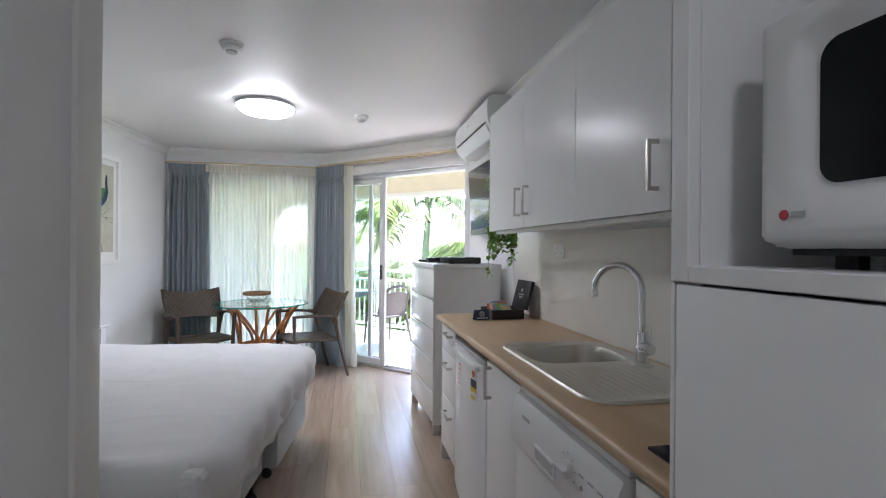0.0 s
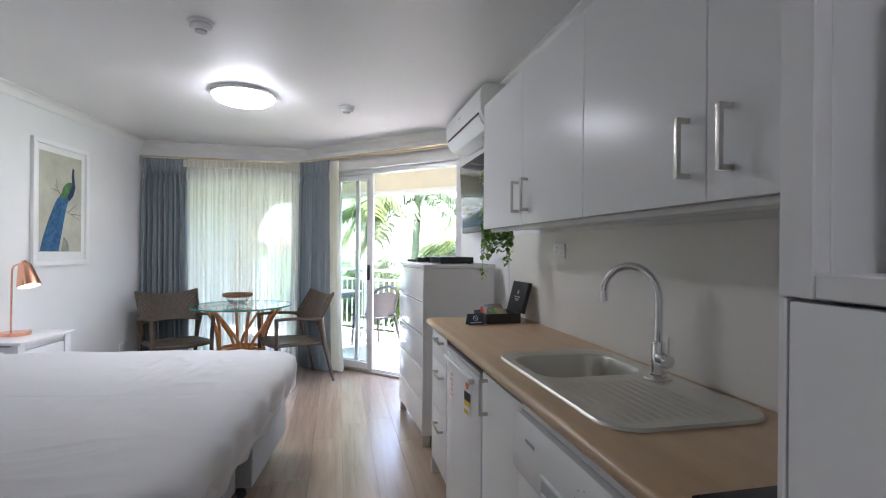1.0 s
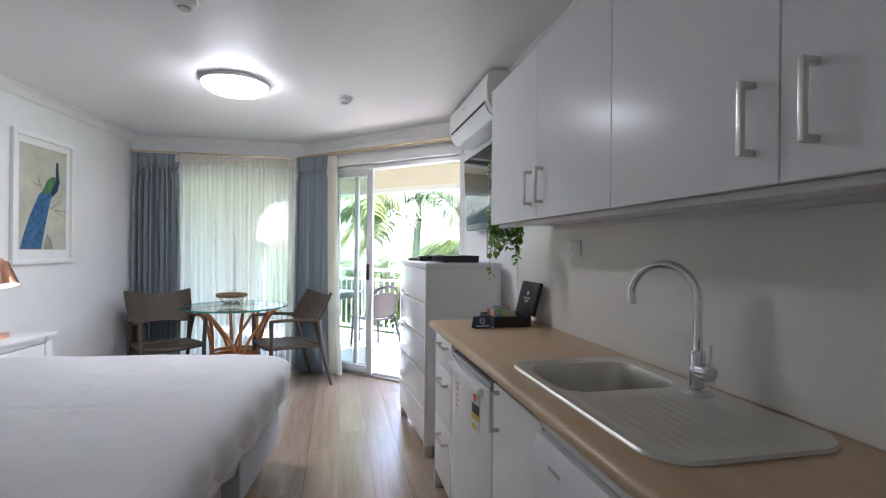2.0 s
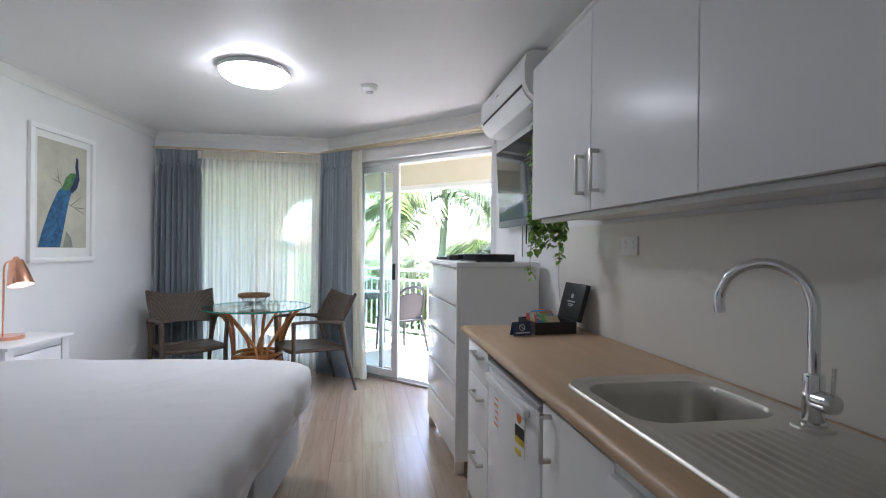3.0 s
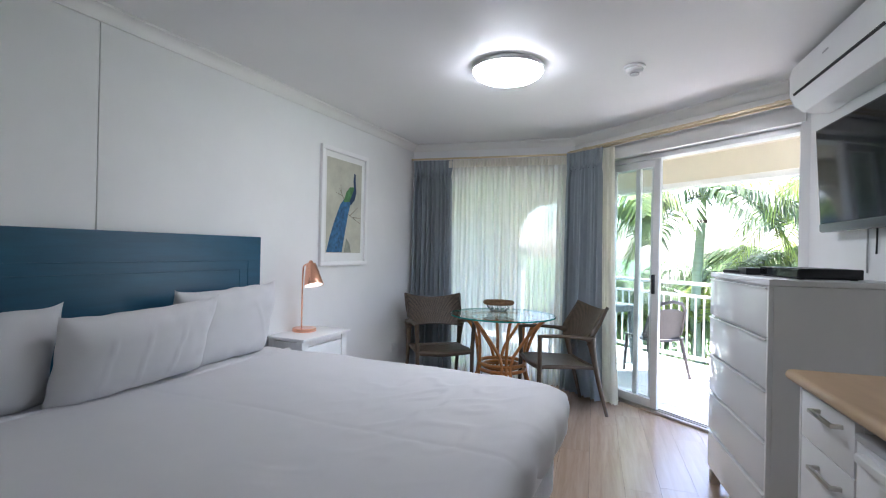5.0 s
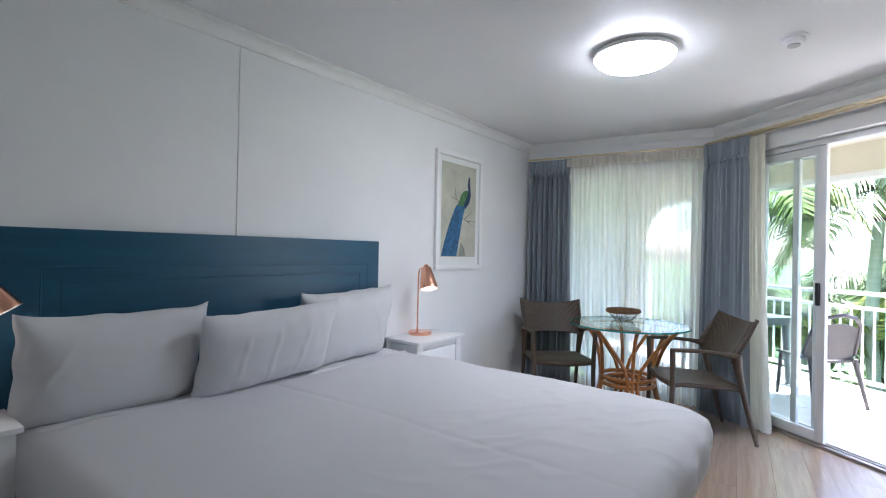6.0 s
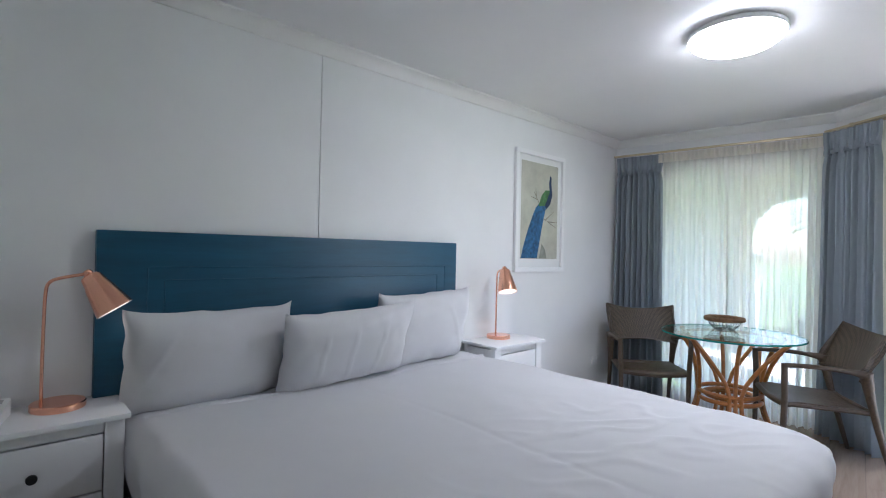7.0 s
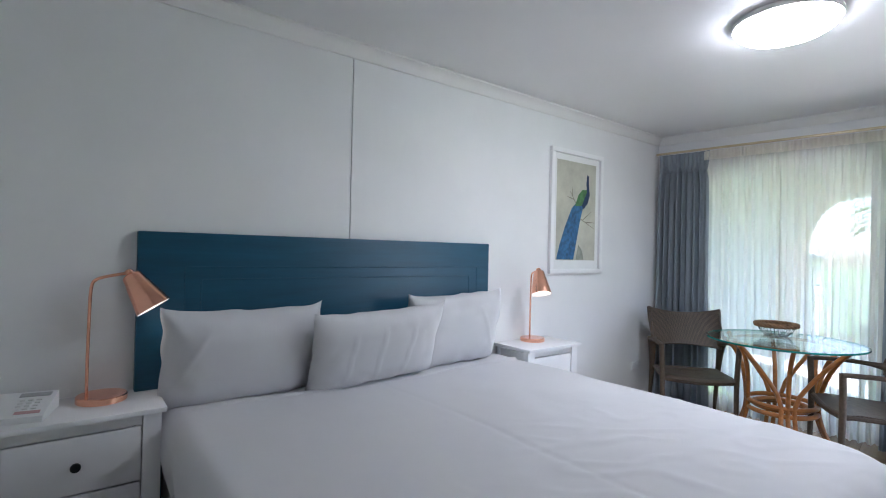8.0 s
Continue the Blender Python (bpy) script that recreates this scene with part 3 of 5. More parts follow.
def sink_z(x, y):
    z = 0.9115
    ex, ey = abs(x - (SX0 + SX1) / 2) - (SX1 - SX0) / 2 + 0.095, abs(y - (SY0 + SY1) / 2) - (SY1 - SY0) / 2 + 0.095
    edge = 0.095 - math.hypot(max(ex, 0), max(ey, 0)) - min(max(ex, ey), 0)
    z += 0.0022 * (1 - smoothstep(0.0, 0.014, edge))
    z -= 0.0095 * (1 - smoothstep(0.0, 0.004, edge))
    z -= 0.004 * smoothstep(0.022, 0.05, edge)
    if y < 1.80:
        inner = min(x - SX0 - 0.05, 1.14 - x, y - SY0 - 0.05, 1.80 - y)
        if inner > 0:
            z += smoothstep(0, 0.03, inner) * 0.0019 * math.cos((x - SX0) * 2 * math.pi / 0.029)
    cx, cy, hx, hy, r = 0.997, 2.008, 0.186, 0.156, 0.080
    qx, qy = max(abs(x - cx) - hx + r, 0), max(abs(y - cy) - hy + r, 0)
    sd = math.hypot(qx, qy) - r
    z -= 0.165 * smoothstep(0.002, -0.014, sd)
    z -= 0.006 * smoothstep(0.0, -0.12, sd)
    return z



def sink_pt(u, v):
    x, y = SX0 + (SX1 - SX0) * u, SY0 + (SY1 - SY0) * v
    # pull the corners in to a rounded outline
    cx, cy, r = (SX0 + SX1) / 2, (SY0 + SY1) / 2, 0.095
    hx, hy = (SX1 - SX0) / 2, (SY1 - SY0) / 2
    dx, dy = abs(x - cx) - hx + r, abs(y - cy) - hy + r
    if dx > 0 and dy > 0:
        l = max(dx, dy) / math.hypot(dx, dy)
        x = cx + math.copysign(hx - r + dx * l, x - cx)
        y = cy + math.copysign(hy - r + dy * l, y - cy)
    return (x, y, sink_z(x, y))


part("basin", surface(sink_pt, 150, 230), SINKST, sk, smooth=60)
part("waste", lathe([(0, 0.004), (0.018, 0.004), (0.02, 0.006), (0.034, 0.007), (0.036, 0.0), (0, 0.0)], 24), CHROME, sk, "chrome waste ring", m=pose(0.997, 2.005, 0.737))
part("tap_ledge", lathe([(0, 0), (0.042, 0), (0.040, 0.005), (0, 0.006)], 28), SINKST, sk, m=pose(1.170, 1.782, 0.9080))

tap = thing("kitchen_tap", "chrome gooseneck mixer tap on the sink", "tap", KIT @ pose(1.170, 1.782, 0.914))
part("body", lathe([(0, 0), (0.026, 0), (0.026, 0.006), (0.021, 0.010), (0.021, 0.105), (0.0195, 0.112), (0, 0.112)], 28), CHROME, tap)
path = [(0, 0, 0.10), (0, 0, 0.16), (0, 0, 0.22)]
for i in range(15):
    a = radians(195 * i / 14)
    path.append((-0.48 * 0.097 * (1 - math.cos(a)), 0.877 * 0.097 * (1 - math.cos(a)), 0.250 + 0.100 * math.sin(a)))
part("spout", tube(path, 0.0125, 16), CHROME, tap, smooth=60)
part("nozzle", tube([path[-2], path[-1]], 0.0136, 18), CHROME, tap, smooth=40)
kb = lathe([(0, 0), (0.022, 0), (0.023, 0.03), (0.019, 0.040), (0, 0.041)], 24)
part("mixer_knob", kb, CHROME, tap, m=pose(0.0, -0.012, 0.058, 90, 0, 0))
part("lever", tube([(0, -0.044, 0.062), (0, -0.046, 0.10), (0, -0.048, 0.135)], 0.0045, 10), CHROME, tap)

ck = thing("cooktop", "black glass cooktop set on the benchtop", "cooktop", KIT)
part("glass", box(0.742, 1.20, 0.80, 1.119, 0.9042, 0.912, 0.0025), SCREEN, ck)

so = thing("power_point", "white double power point on the kitchen wall", "power point", KIT @ pose(1.2665, 2.675, 1.309))
part("plate", box(-0.009, 0.0, -0.058, 0.058, -0.037, 0.037, 0.003), PLASTW, so)
for y in (-0.03, 0.03):
    part("switch", box(-0.012, -0.008, y - 0.006, y + 0.006, 0.010, 0.024, 0.001), PLASTW, so)
    for k in (-1, 1):
        part("slot", box(-0.0095, -0.0085, y + k * 0.008 - 0.0013, y + k * 0.008 + 0.0013, -0.012, -0.003), PLASTG, so, m=ID)

# tall unit with an open niche for the microwave
pt = thing("tall_cabinet", "tall white cabinet with a microwave niche", "cabinet", KIT)
part("side_panel", box(0.552, 1.272, 0.7385, 0.770, 0, 2.41, 0.001, 1), SATINW, pt)
part("side_panel", box(0.552, 1.272, 0.135, 0.160, 0, 2.41, 0.001, 1), SATINW, pt)
part("edge_strip", box(0.534, 0.5515, 0.7385, 0.770, 1.2785, 2.41, 0.0015, 1), SATINW, pt)
part("edge_strip", box(0.534, 0.5515, 0.7625, 0.770, 0, 1.2775, 0.0015, 1), SATINW, pt)
part("back_panel", box(1.254, 1.272, 0.161, 0.738, 0.05, 2.41), SATINW, pt)
part("shelf", box(0.534, 1.253, 0.161, 0.738, 1.2785, 1.299, 0.0015, 1), SATINW, pt)
part("top_panel", box(0.552, 1.253, 0.161, 0.738, 1.93, 1.95, 0.002), SATINW, pt)
part("door", box(0.534, 0.5515, 0.140, 0.7595, 0.10, 1.275, 0.002), SATINW, pt)
part("top_door", box(0.534, 0.5515, 0.140, 0.7365, 1.953, 2.408, 0.002), SATINW, pt)

mw = thing("microwave", "white microwave oven with dark door window", "microwave", KIT @ pose(-0.130, -0.132, -0.005))
part("body", box(0.735, 1.10, 0.31, 0.812, 1.325, 1.578, 0.008, 3), PLASTW, mw)


def mw_face(u, v):
    y, z = 0.31 + 0.505 * u, 1.327 + 0.250 * v
    e = min(y - 0.31, 0.815 - y, z - 1.327, 1.577 - z)
    x = 0.705 + 0.028 * (1 - smoothstep(0, 0.012, e)) ** 2
    qx, qz = max(abs(y - 0.61) - 0.115, 0), max(abs(z - 1.458) - 0.045, 0)
    x += 0.012 * (1 - smoothstep(0.025, 0.055, math.hypot(qx, qz)))
    return (x, y, z)


part("door", surface(mw_face, 60, 40), PLASTW, mw, smooth=70)
wn2 = plate(round_rect(0.478, 0.748, 1.388, 1.529, 0.020), 0, 0.003)
part("window", wn2, SCREEN, mw, "dark glass door window", m=Matrix(((0, 0, -1, 0.7175), (1, 0, 0, 0), (0, 1, 0, 0), (0, 0, 0, 1))))
part("badge", lathe([(0, 0), (0.0056, 0), (0.0053, 0.001), (0, 0.001)], 20), mat("red_badge", (0.55, 0.03, 0.05), 0.4, var=0.05), mw, "round red badge", m=pose(0.7052, 0.778, 1.360, 0, -90, 0))
part("badge_bar", box(0.7035, 0.7045, 0.754, 0.769, 1.357, 1.363), PLASTG, mw)
part("base_lip", box(0.74, 1.08, 0.34, 0.80, 1.318, 1.325), BLACKP, mw)
for y in (0.35, 0.76):
    for x in (0.77, 1.06):
        part("foot", lathe([(0, 0), (0.014, 0), (0.014, 0.014), (0, 0.014)], 12), BLACKP, mw, m=pose(x, y, 1.304))

# chest of drawers
CH = KIT @ pose(0.727, 3.562, 0, 0, 0, 3.4)
cd = thing("chest_of_drawers", "tall white gloss chest of five drawers", "chest of drawers", CH)
part("body", box(0.016, 0.50, 0.0, 0.82, 0.075, 1.183, 0.002), SATINW, cd)
part("top", box(-0.004, 0.505, -0.004, 0.824, 1.185, 1.211, 0.003), GLOSSW, cd)
for i in range(5):
    z1 = 1.176 - i * 0.219
    part("drawer", box(-0.003, 0.0145, 0.018, 0.817, z1 - 0.207, z1, 0.003, 2), DRAWG, cd)
    part("drawer_lip", box(-0.010, 0.0, 0.018, 0.817, z1 - 0.007, z1 - 0.001, 0.0015), ALU, cd, "pale metal finger lip")
part("side_edge", box(-0.003, 0.0155, 0.0, 0.0165, 0.075, 1.183, 0.002), SATINW, cd)
for x, y in ((0.03, 0.03), (0.03, 0.79), (0.46, 0.03), (0.46, 0.79)):
    part("leg", box(x - 0.024, x + 0.024, y - 0.024, y + 0.024, 0, 0.0745, 0.003), NICKEL, cd, "brushed metal leg")

bx = thing("set_top_box", "black set-top box on the chest", "set-top box", CH @ pose(0.23, 0.30, 1.2115, 0, 0, 2))
part("case", box(-0.10, 0.14, -0.22, 0.16, 0.004, 0.047, 0.004), BLACKP, bx)
part("front", box(-0.103, -0.0995, -0.215, 0.155, 0.008, 0.043, 0.001, 1), SCREEN, bx)
for x, y in ((-0.08, -0.19), (-0.08, 0.13), (0.12, -0.19), (0.12, 0.13)):
    part("foot", box(x - 0.01, x + 0.01, y - 0.01, y + 0.01, 0, 0.004), BLACKP, bx)
b2 = thing("media_player", "small black media player on the chest", "media player", CH @ pose(0.17, 0.57, 1.2115, 0, 0, -6))
part("case", box(-0.09, 0.08, -0.09, 0.09, 0.002, 0.036, 0.004), BLACKP, b2)
part("base", box(-0.085, 0.075, -0.085, 0.085, 0.0, 0.002), PLASTG, b2)
rm = thing("remote_control", "black remote control with grey keys on the chest", "remote control", CH @ pose(0.09, 0.68, 1.2115, 0, 0, 20))
part("case", box(-0.022, 0.022, -0.085, 0.085, 0, 0.018, 0.006, 3), BLACKP, rm)
for i in range(5):
    for j in range(2):
        part("key", box(-0.012 + j * 0.016, -0.004 + j * 0.016, -0.06 + i * 0.024, -0.05 + i * 0.024, 0.0175, 0.0195, 0.001, 1), PLASTG, rm)

# television, tilted on its wall bracket
TV = KIT @ pose(1.195, 3.885, 1.722, 0, -3.2, 0)
tv = thing("television", "black flat-screen television on a wall bracket", "television", TV)
part("case", box(-0.012, 0.028, -0.465, 0.465, -0.278, 0.278, 0.006, 3), BLACKP, tv)
part("screen", box(-0.0145, -0.0125, -0.453, 0.453, -0.231, 0.268), SCREEN, tv, "dark glossy screen")
part("rear_cover", box(0.028, 0.048, -0.30, 0.30, -0.20, 0.15, 0.008, 2), BLACKP, tv)
part("bracket", box(0.0482, 0.078, -0.06, 0.06, -0.08, 0.08, 0.003), BLACKP, tv)
part("logo_bar", box(-0.0135, -0.0125, 0.415, 0.435, -0.259, -0.251), PLASTG, tv)
part("bottom_strip", box(-0.018, -0.0125, -0.46, 0.46, -0.275, -0.235, 0.002), BLACKP, tv)
for y, l in ((4.02, 0.17), (3.94, 0.10)):
    solo("cable", tube(bez((1.265, y, 1.46), (1.265, y, 1.38), (1.268, y + 0.012, 1.32), (1.268, y + 0.01, 1.46 - l * 1.3), 10), 0.004, 8), PLASTG if y > 4 else BLACKP,
         "thin cable hanging below the television", "cable", m=KIT)
solo("cable", tube(bez((1.262, 3.33, 1.30), (1.21, 3.31, 1.33), (1.245, 3.37, 1.12), (1.262, 3.35, 0.94), 14), 0.0035, 8), PLASTW,
     "white cable against the kitchen wall", "cable", m=KIT)

# air conditioner
ac = thing("air_conditioner", "white split-system air conditioner high on the wall", "air conditioner", KIT)
acp = [(1.2735, 2.398), (1.115, 2.398), (1.083, 2.382), (1.070, 2.32), (1.074, 2.225), (1.097, 2.170), (1.138, 2.134), (1.19, 2.122), (1.2735, 2.12)]
part("body", prism(acp, 3.442, 4.44), PLASTW, ac, smooth=28)
for y in (3.436, 4.44):
    part("end_cap", prism([(1.2737 - (1.2737 - x) * 1.012, 2.26 + (z - 2.26) * 1.012) for x, z in acp], y, y + 0.006), PLASTW, ac, smooth=28)
part("air_slot", prism([(1.081, 2.212), (1.0775, 2.224), (1.071, 2.223), (1.075, 2.211)], 3.50, 4.39), BLACKP, ac, "dark air outlet slot")
part("louvre", prism([(1.080, 2.205), (1.099, 2.163), (1.138, 2.129), (1.133, 2.124), (1.092, 2.158), (1.073, 2.203)], 3.49, 4.40), GLOSSW, ac, "glossy louvre flap", smooth=28)
part("maker_bar", box(1.0685, 1.071, 3.96, 4.02, 2.305, 2.314), PLASTG, ac)

# tea box, card
tb = thing("tea_box", "open black tea box with coloured sachets", "box", KIT @ pose(1.068, 3.065, 0.9035, 0, 0, -86))
part("tray", box(-0.10, 0.10, -0.105, 0.10, 0, 0.006), BLACKP, tb)
for a in ((-0.10, 0.10, -0.105, -0.098), (-0.10, 0.10, 0.093, 0.10), (-0.10, -0.093, -0.098, 0.093), (0.093, 0.10, -0.098, 0.093)):
    part("side", box(*a, 0.006, 0.055, 0.001, 1), BLACKP, tb)
lid = part("lid", box(-0.10, 0.10, -0.012, 0.012, 0.0, 0.178, 0.003), BLACKP, tb, "open black lid leaning back", m=pose(0.0, 0.114, 0.050, -15, 0, 0))
part("emblem", lathe([(0, 0), (0.012, 0), (0.012, 0.0006), (0, 0.0006)], 16), PLASTG, lid, m=pose(0, -0.0121, 0.115, 90, 0, 0))
for i, (w, z) in enumerate(((0.036, 0.088), (0.026, 0.076), (0.018, 0.068))):
    part("print_bar", box(-w, w, -0.0128, -0.0118, z - 0.004, z + 0.003 - 0.002 * (i > 0)), PLASTG, lid)
random.seed(4)
cols = [(0.62, 0.09, 0.06), (0.75, 0.30, 0.25), (0.10, 0.35, 0.62), (0.08, 0.30, 0.60), (0.18, 0.42, 0.12), (0.55, 0.50, 0.30), (0.70, 0.66, 0.58), (0.45, 0.20, 0.12)]
smat = [mat("sachet_paper", c, 0.5, var=0.12, scale=40, bump=0.2, bscale=90) for c in cols]
for i in range(14):
    k = i % len(cols)
    bm = surface(lambda u, v: ((u - 0.5) * 0.062, (v - 0.5) * 0.075, 0.003 * math.sin(math.pi * u) * math.sin(math.pi * v)), 6, 6, 0.0025)
    ob = solo("tea_sachet", bm, smat[k], "paper tea sachet in the open box", "tea sachet", group="tea sachets",
              m=KIT @ pose(1.068, 3.065, 0.9035, 0, 0, -86) @ pose(-0.072 + 0.0108 * i, -0.03 + 0.035 * (i % 3 == 1) + random.uniform(-0.01, 0.01), 0.053 + random.uniform(0, 0.016), random.uniform(-14, 14), 38 + random.uniform(-14, 14), random.uniform(-25, 25)))
cdv = thing("table_card", "folded navy card with a round no-smoking mark", "card", KIT @ pose(0.905, 2.965, 0.9035, 0, 0, 12))
NAVY = mat("navy_card", (0.035, 0.06, 0.13), 0.5, var=0.1)
part("front_leaf", box(-0.047, 0.047, -0.001, 0.001, 0.0, 0.062), NAVY, cdv, m=pose(0, -0.018, 0, -17, 0, 0))
part("back_leaf", box(-0.047, 0.047, -0.001, 0.001, 0.0, 0.062), NAVY, cdv, m=pose(0, 0.018, 0, 17, 0, 0))
rg = tube([(0.014 * math.cos(radians(a)), -0.0016, 0.036 + 0.014 * math.sin(radians(a))) for a in range(0, 360, 20)], 0.0016, 6, closed=True)
tube([(-0.009, -0.0016, 0.045), (0.009, -0.0016, 0.027)], 0.0014, 6, bm=rg)
part("mark", rg, STW, cdv, m=pose(0, -0.018, 0, -17, 0, 0))
part("print_bar", box(-0.036, 0.036, -0.0019, -0.0011, 0.010, 0.015), STW, cdv, m=pose(0, -0.018, 0, -17, 0, 0))

# trailing plant from the top of the wall cabinet
pl_ = thing("trailing_plant", "green artificial plant trailing from the cabinet top", "plant", KIT @ pose(1.02, 2.861, 2.0985))
random.seed(11)


def leaf_quad(bm, p, d, up, size):
    d = d.normalized()
    s = d.cross(up)
    if s.length < 1e-3:
        s = d.cross(Vector((1, 0.2, 0)))
    s.normalize()
    n = s.cross(d)
    w = size * 0.36
    rows = []
    for t, k in ((0.0, 0.05), (0.3, 0.9), (0.6, 0.85), (1.0, 0.02)):
        c = p + d * (size * t) - n * (size * 0.25 * t * t)
        rows.append((bm.verts.new(c - s * (w * k) + n * (0.15 * w * k)), bm.verts.new(c), bm.verts.new(c + s * (w * k) + n * (0.15 * w * k))))
    for a, b in zip(rows, rows[1:]):
        bm.faces.new((a[0], a[1], b[1], b[0]))
        bm.faces.new((a[1], a[2], b[2], b[1]))


for k in range(14):
    ex, ey = random.uniform(-0.085, 0.125), random.uniform(0.115, 0.19)
    end = -0.92 if k == 0 else random.choice((-0.72, -0.76, -0.80, -0.84)) + random.uniform(-0.03, 0.03)
    ex = -0.05 if k == 0 else ex
    pts = bez((0, 0, 0.004), (ex * 0.5, 0.10, 0.03), (ex, ey + 0.02, -0.03), (ex + random.uniform(-0.02, 0.02), ey, -0.3), 8)[:-1]
    n = 14
    pts += [Vector((ex + 0.012 * math.sin(i * 0.9 + k), ey + 0.012 * math.cos(i * 0.8 + k), -0.3 + (end + 0.3) * i / n)) for i in range(n + 1)]
    part("stem", tube(pts, 0.0018, 5), LEAF, pl_)
    bm = bmesh.new()
    for i, q in enumerate(pts[3:]):
        for r in range(4 if q.z < -0.62 else 1):
            a = random.uniform(0, 6.28)
            d = Vector((math.cos(a), math.sin(a), random.uniform(-1.0, 0.1)))
            leaf_quad(bm, q + Vector((0, 0, random.uniform(-0.02, 0.02))), d, Vector((0, 0, 1)), random.uniform(0.026, 0.046))
    part("foliage", bm, LEAF, pl_, smooth=60)

# ---- bed ----
HBX = -2.545
hb = thing("headboard", "wide teal painted headboard with routed border lines", "headboard", ID)
part("panel", box(HBX, -2.497, 1.643, 3.604, 0.06, 1.366, 0.004), BLUE, hb)
for ya, yb, zt in ((1.82, 3.50, 1.215), (1.885, 3.435, 1.160)):
    for (a, b, c, d2) in ((ya, yb, zt - 0.0025, zt + 0.0025), (ya - 0.0025, ya + 0.0025, 0.55, zt), (yb - 0.0025, yb + 0.0025, 0.55, zt)):
        part("groove_bead", box(-2.4985, -2.4945, a, b, c, d2, 0.0012, 1), BLUE, hb)

BY0, BY1, BX0, BX1, BZ = 1.715, 3.695, -2.49, -0.485, 0.655
bed = thing("bed", "wide bed made with smooth white sheet on grey bases", "bed", ID)
part("base", box(BX0 + 0.02, -0.585, 2.925, BY1 - 0.03, 0.115, 0.40, 0.012, 3), BASEF, bed, "grey fabric bed base")
part("base", box(BX0 + 0.02, -0.655, BY0 + 0.03, 2.895, 0.115, 0.40, 0.012, 3), BASEF, bed, "grey fabric bed base")
part("mattress", box(BX0 + 0.01, BX1 - 0.03, BY0 + 0.03, BY1 - 0.03, 0.401, BZ - 0.03, 0.05, 4), SHEET, bed)
for x in (-2.3, -1.5, -0.68):
    for y in (1.85, 2.78, 3.06, 3.58):
        c = lathe([(0, 0.055), (0.010, 0.055), (0.010, 0.117), (0, 0.117)], 10)
        join(c, lathe([(0, -0.012), (0.026, -0.012), (0.028, 0), (0.026, 0.012), (0, 0.012)], 16), pose(0, 0, 0.0285, 90, 0, 30))
        part("castor", c, BLACKP, bed, m=pose(x, y, 0))


def wrinkle(x, y):
    q = Vector((x * 2.2, y * 2.2, 0.3))
    w = 0.011 * noise.noise(q) + 0.0045 * noise.noise(Vector((x * 4.0 + y * 2, y * 4.5, 1.7)))
    r = noise.noise(Vector((x * 3.0 + 1.5 * y, y * 9.0 - 3 * x, 4.2)))
    w += 0.004 * max(0, 1 - abs(r) * 4.0) * smoothstep(-1.5, -0.9, x) * smoothstep(0.0, 0.5, noise.noise(Vector((x * 1.7, y * 1.7, 9.1))) + 0.25)
    k2 = noise.noise(Vector((x * 7 - y * 5, y * 4 + x * 3, 7.7)))
    w += 0.008 * max(0, 1 - abs(k2) * 3.5) * math.exp(-((x + 0.95) / 0.35) ** 2 - ((y - 3.1) / 0.55) ** 2)
    w -= 0.003 * math.exp(-((y - 2.70 - 0.02 * x) / 0.012) ** 2)
    return w


def cover(u, v):
    """u from the head to the foot and over its edge, v across the bed and down both sides."""
    L, Wd = BX1 - (-2.44), BY1 - BY0
    drop, R = 0.36, 0.085
    s = u * (L + drop)
    yc = (BY0 + BY1) / 2
    tt = (v - 0.5) * (Wd + 2 * drop)

    def fold(d, half):
        # distance along the cloth to (offset, fall) round a soft edge
        a = half - R
        if d <= a:
            return d, 0.0
        q = (d - a) / R
        if q < math.pi / 2:
            return a + R * math.sin(q), R * (1 - math.cos(q))
        return half, R + (d - a - R * math.pi / 2)
    ox, fx = fold(s, L)
    oy, fy = fold(abs(tt), Wd / 2)
    fall = max(fx, fy)
    x = -2.44 + ox
    y = yc + math.copysign(oy, tt)
    z = BZ - fall
    if fx > 0 and fy > 0:
        c = min(fx, fy)
        x -= 0.30 * min(c, 0.22)
        y -= math.copysign(0.30 * min(c, 0.22), tt)
    # round the two foot corners in plan
    rc = 0.20
    cx, cy = x - (BX1 - rc), abs(y - yc) - (Wd / 2 - rc)
    if cx > 0 and cy > 0:
        k = max(cx, cy) / math.hypot(cx, cy)
        x, y = BX1 - rc + cx * k, yc + math.copysign(Wd / 2 - rc + cy * k, tt)
    top = smoothstep(0.05, 0.0, fall)
    z += wrinkle(x, y) * (0.35 + 0.65 * top)
    bulge = 0.012 * math.sin(math.pi * smoothstep(-2.44, BX1, x)) * top
    z += bulge
    side = 1 - top
    if fx >= fy:
        x += side * (0.016 * math.sin(y * 23 + 2 * noise.noise(Vector((y * 3, 0, 1))) ) * min(1, fall / 0.2) - 0.10 * smoothstep(0.10, 0.36, fall))
    else:
        y += math.copysign(1, tt) * side * (0.012 * math.sin(x * 19) * min(1, fall / 0.25) - 0.05 * smoothstep(0.12, 0.36, fall))
    z = max(z, 0.30 + 0.09 * smoothstep(2.6, 3.6, y) + 0.02 * math.sin(y * 6 + x * 3))
    return (x, y, z)


part("cover", surface(cover, 190, 210), SHEET, bed, "smooth white top sheet with soft creases", smooth=80)
def sheet_top(x, y):
    return BZ + wrinkle(x, y) + 0.012 * math.sin(math.pi * smoothstep(-2.44, BX1, x))


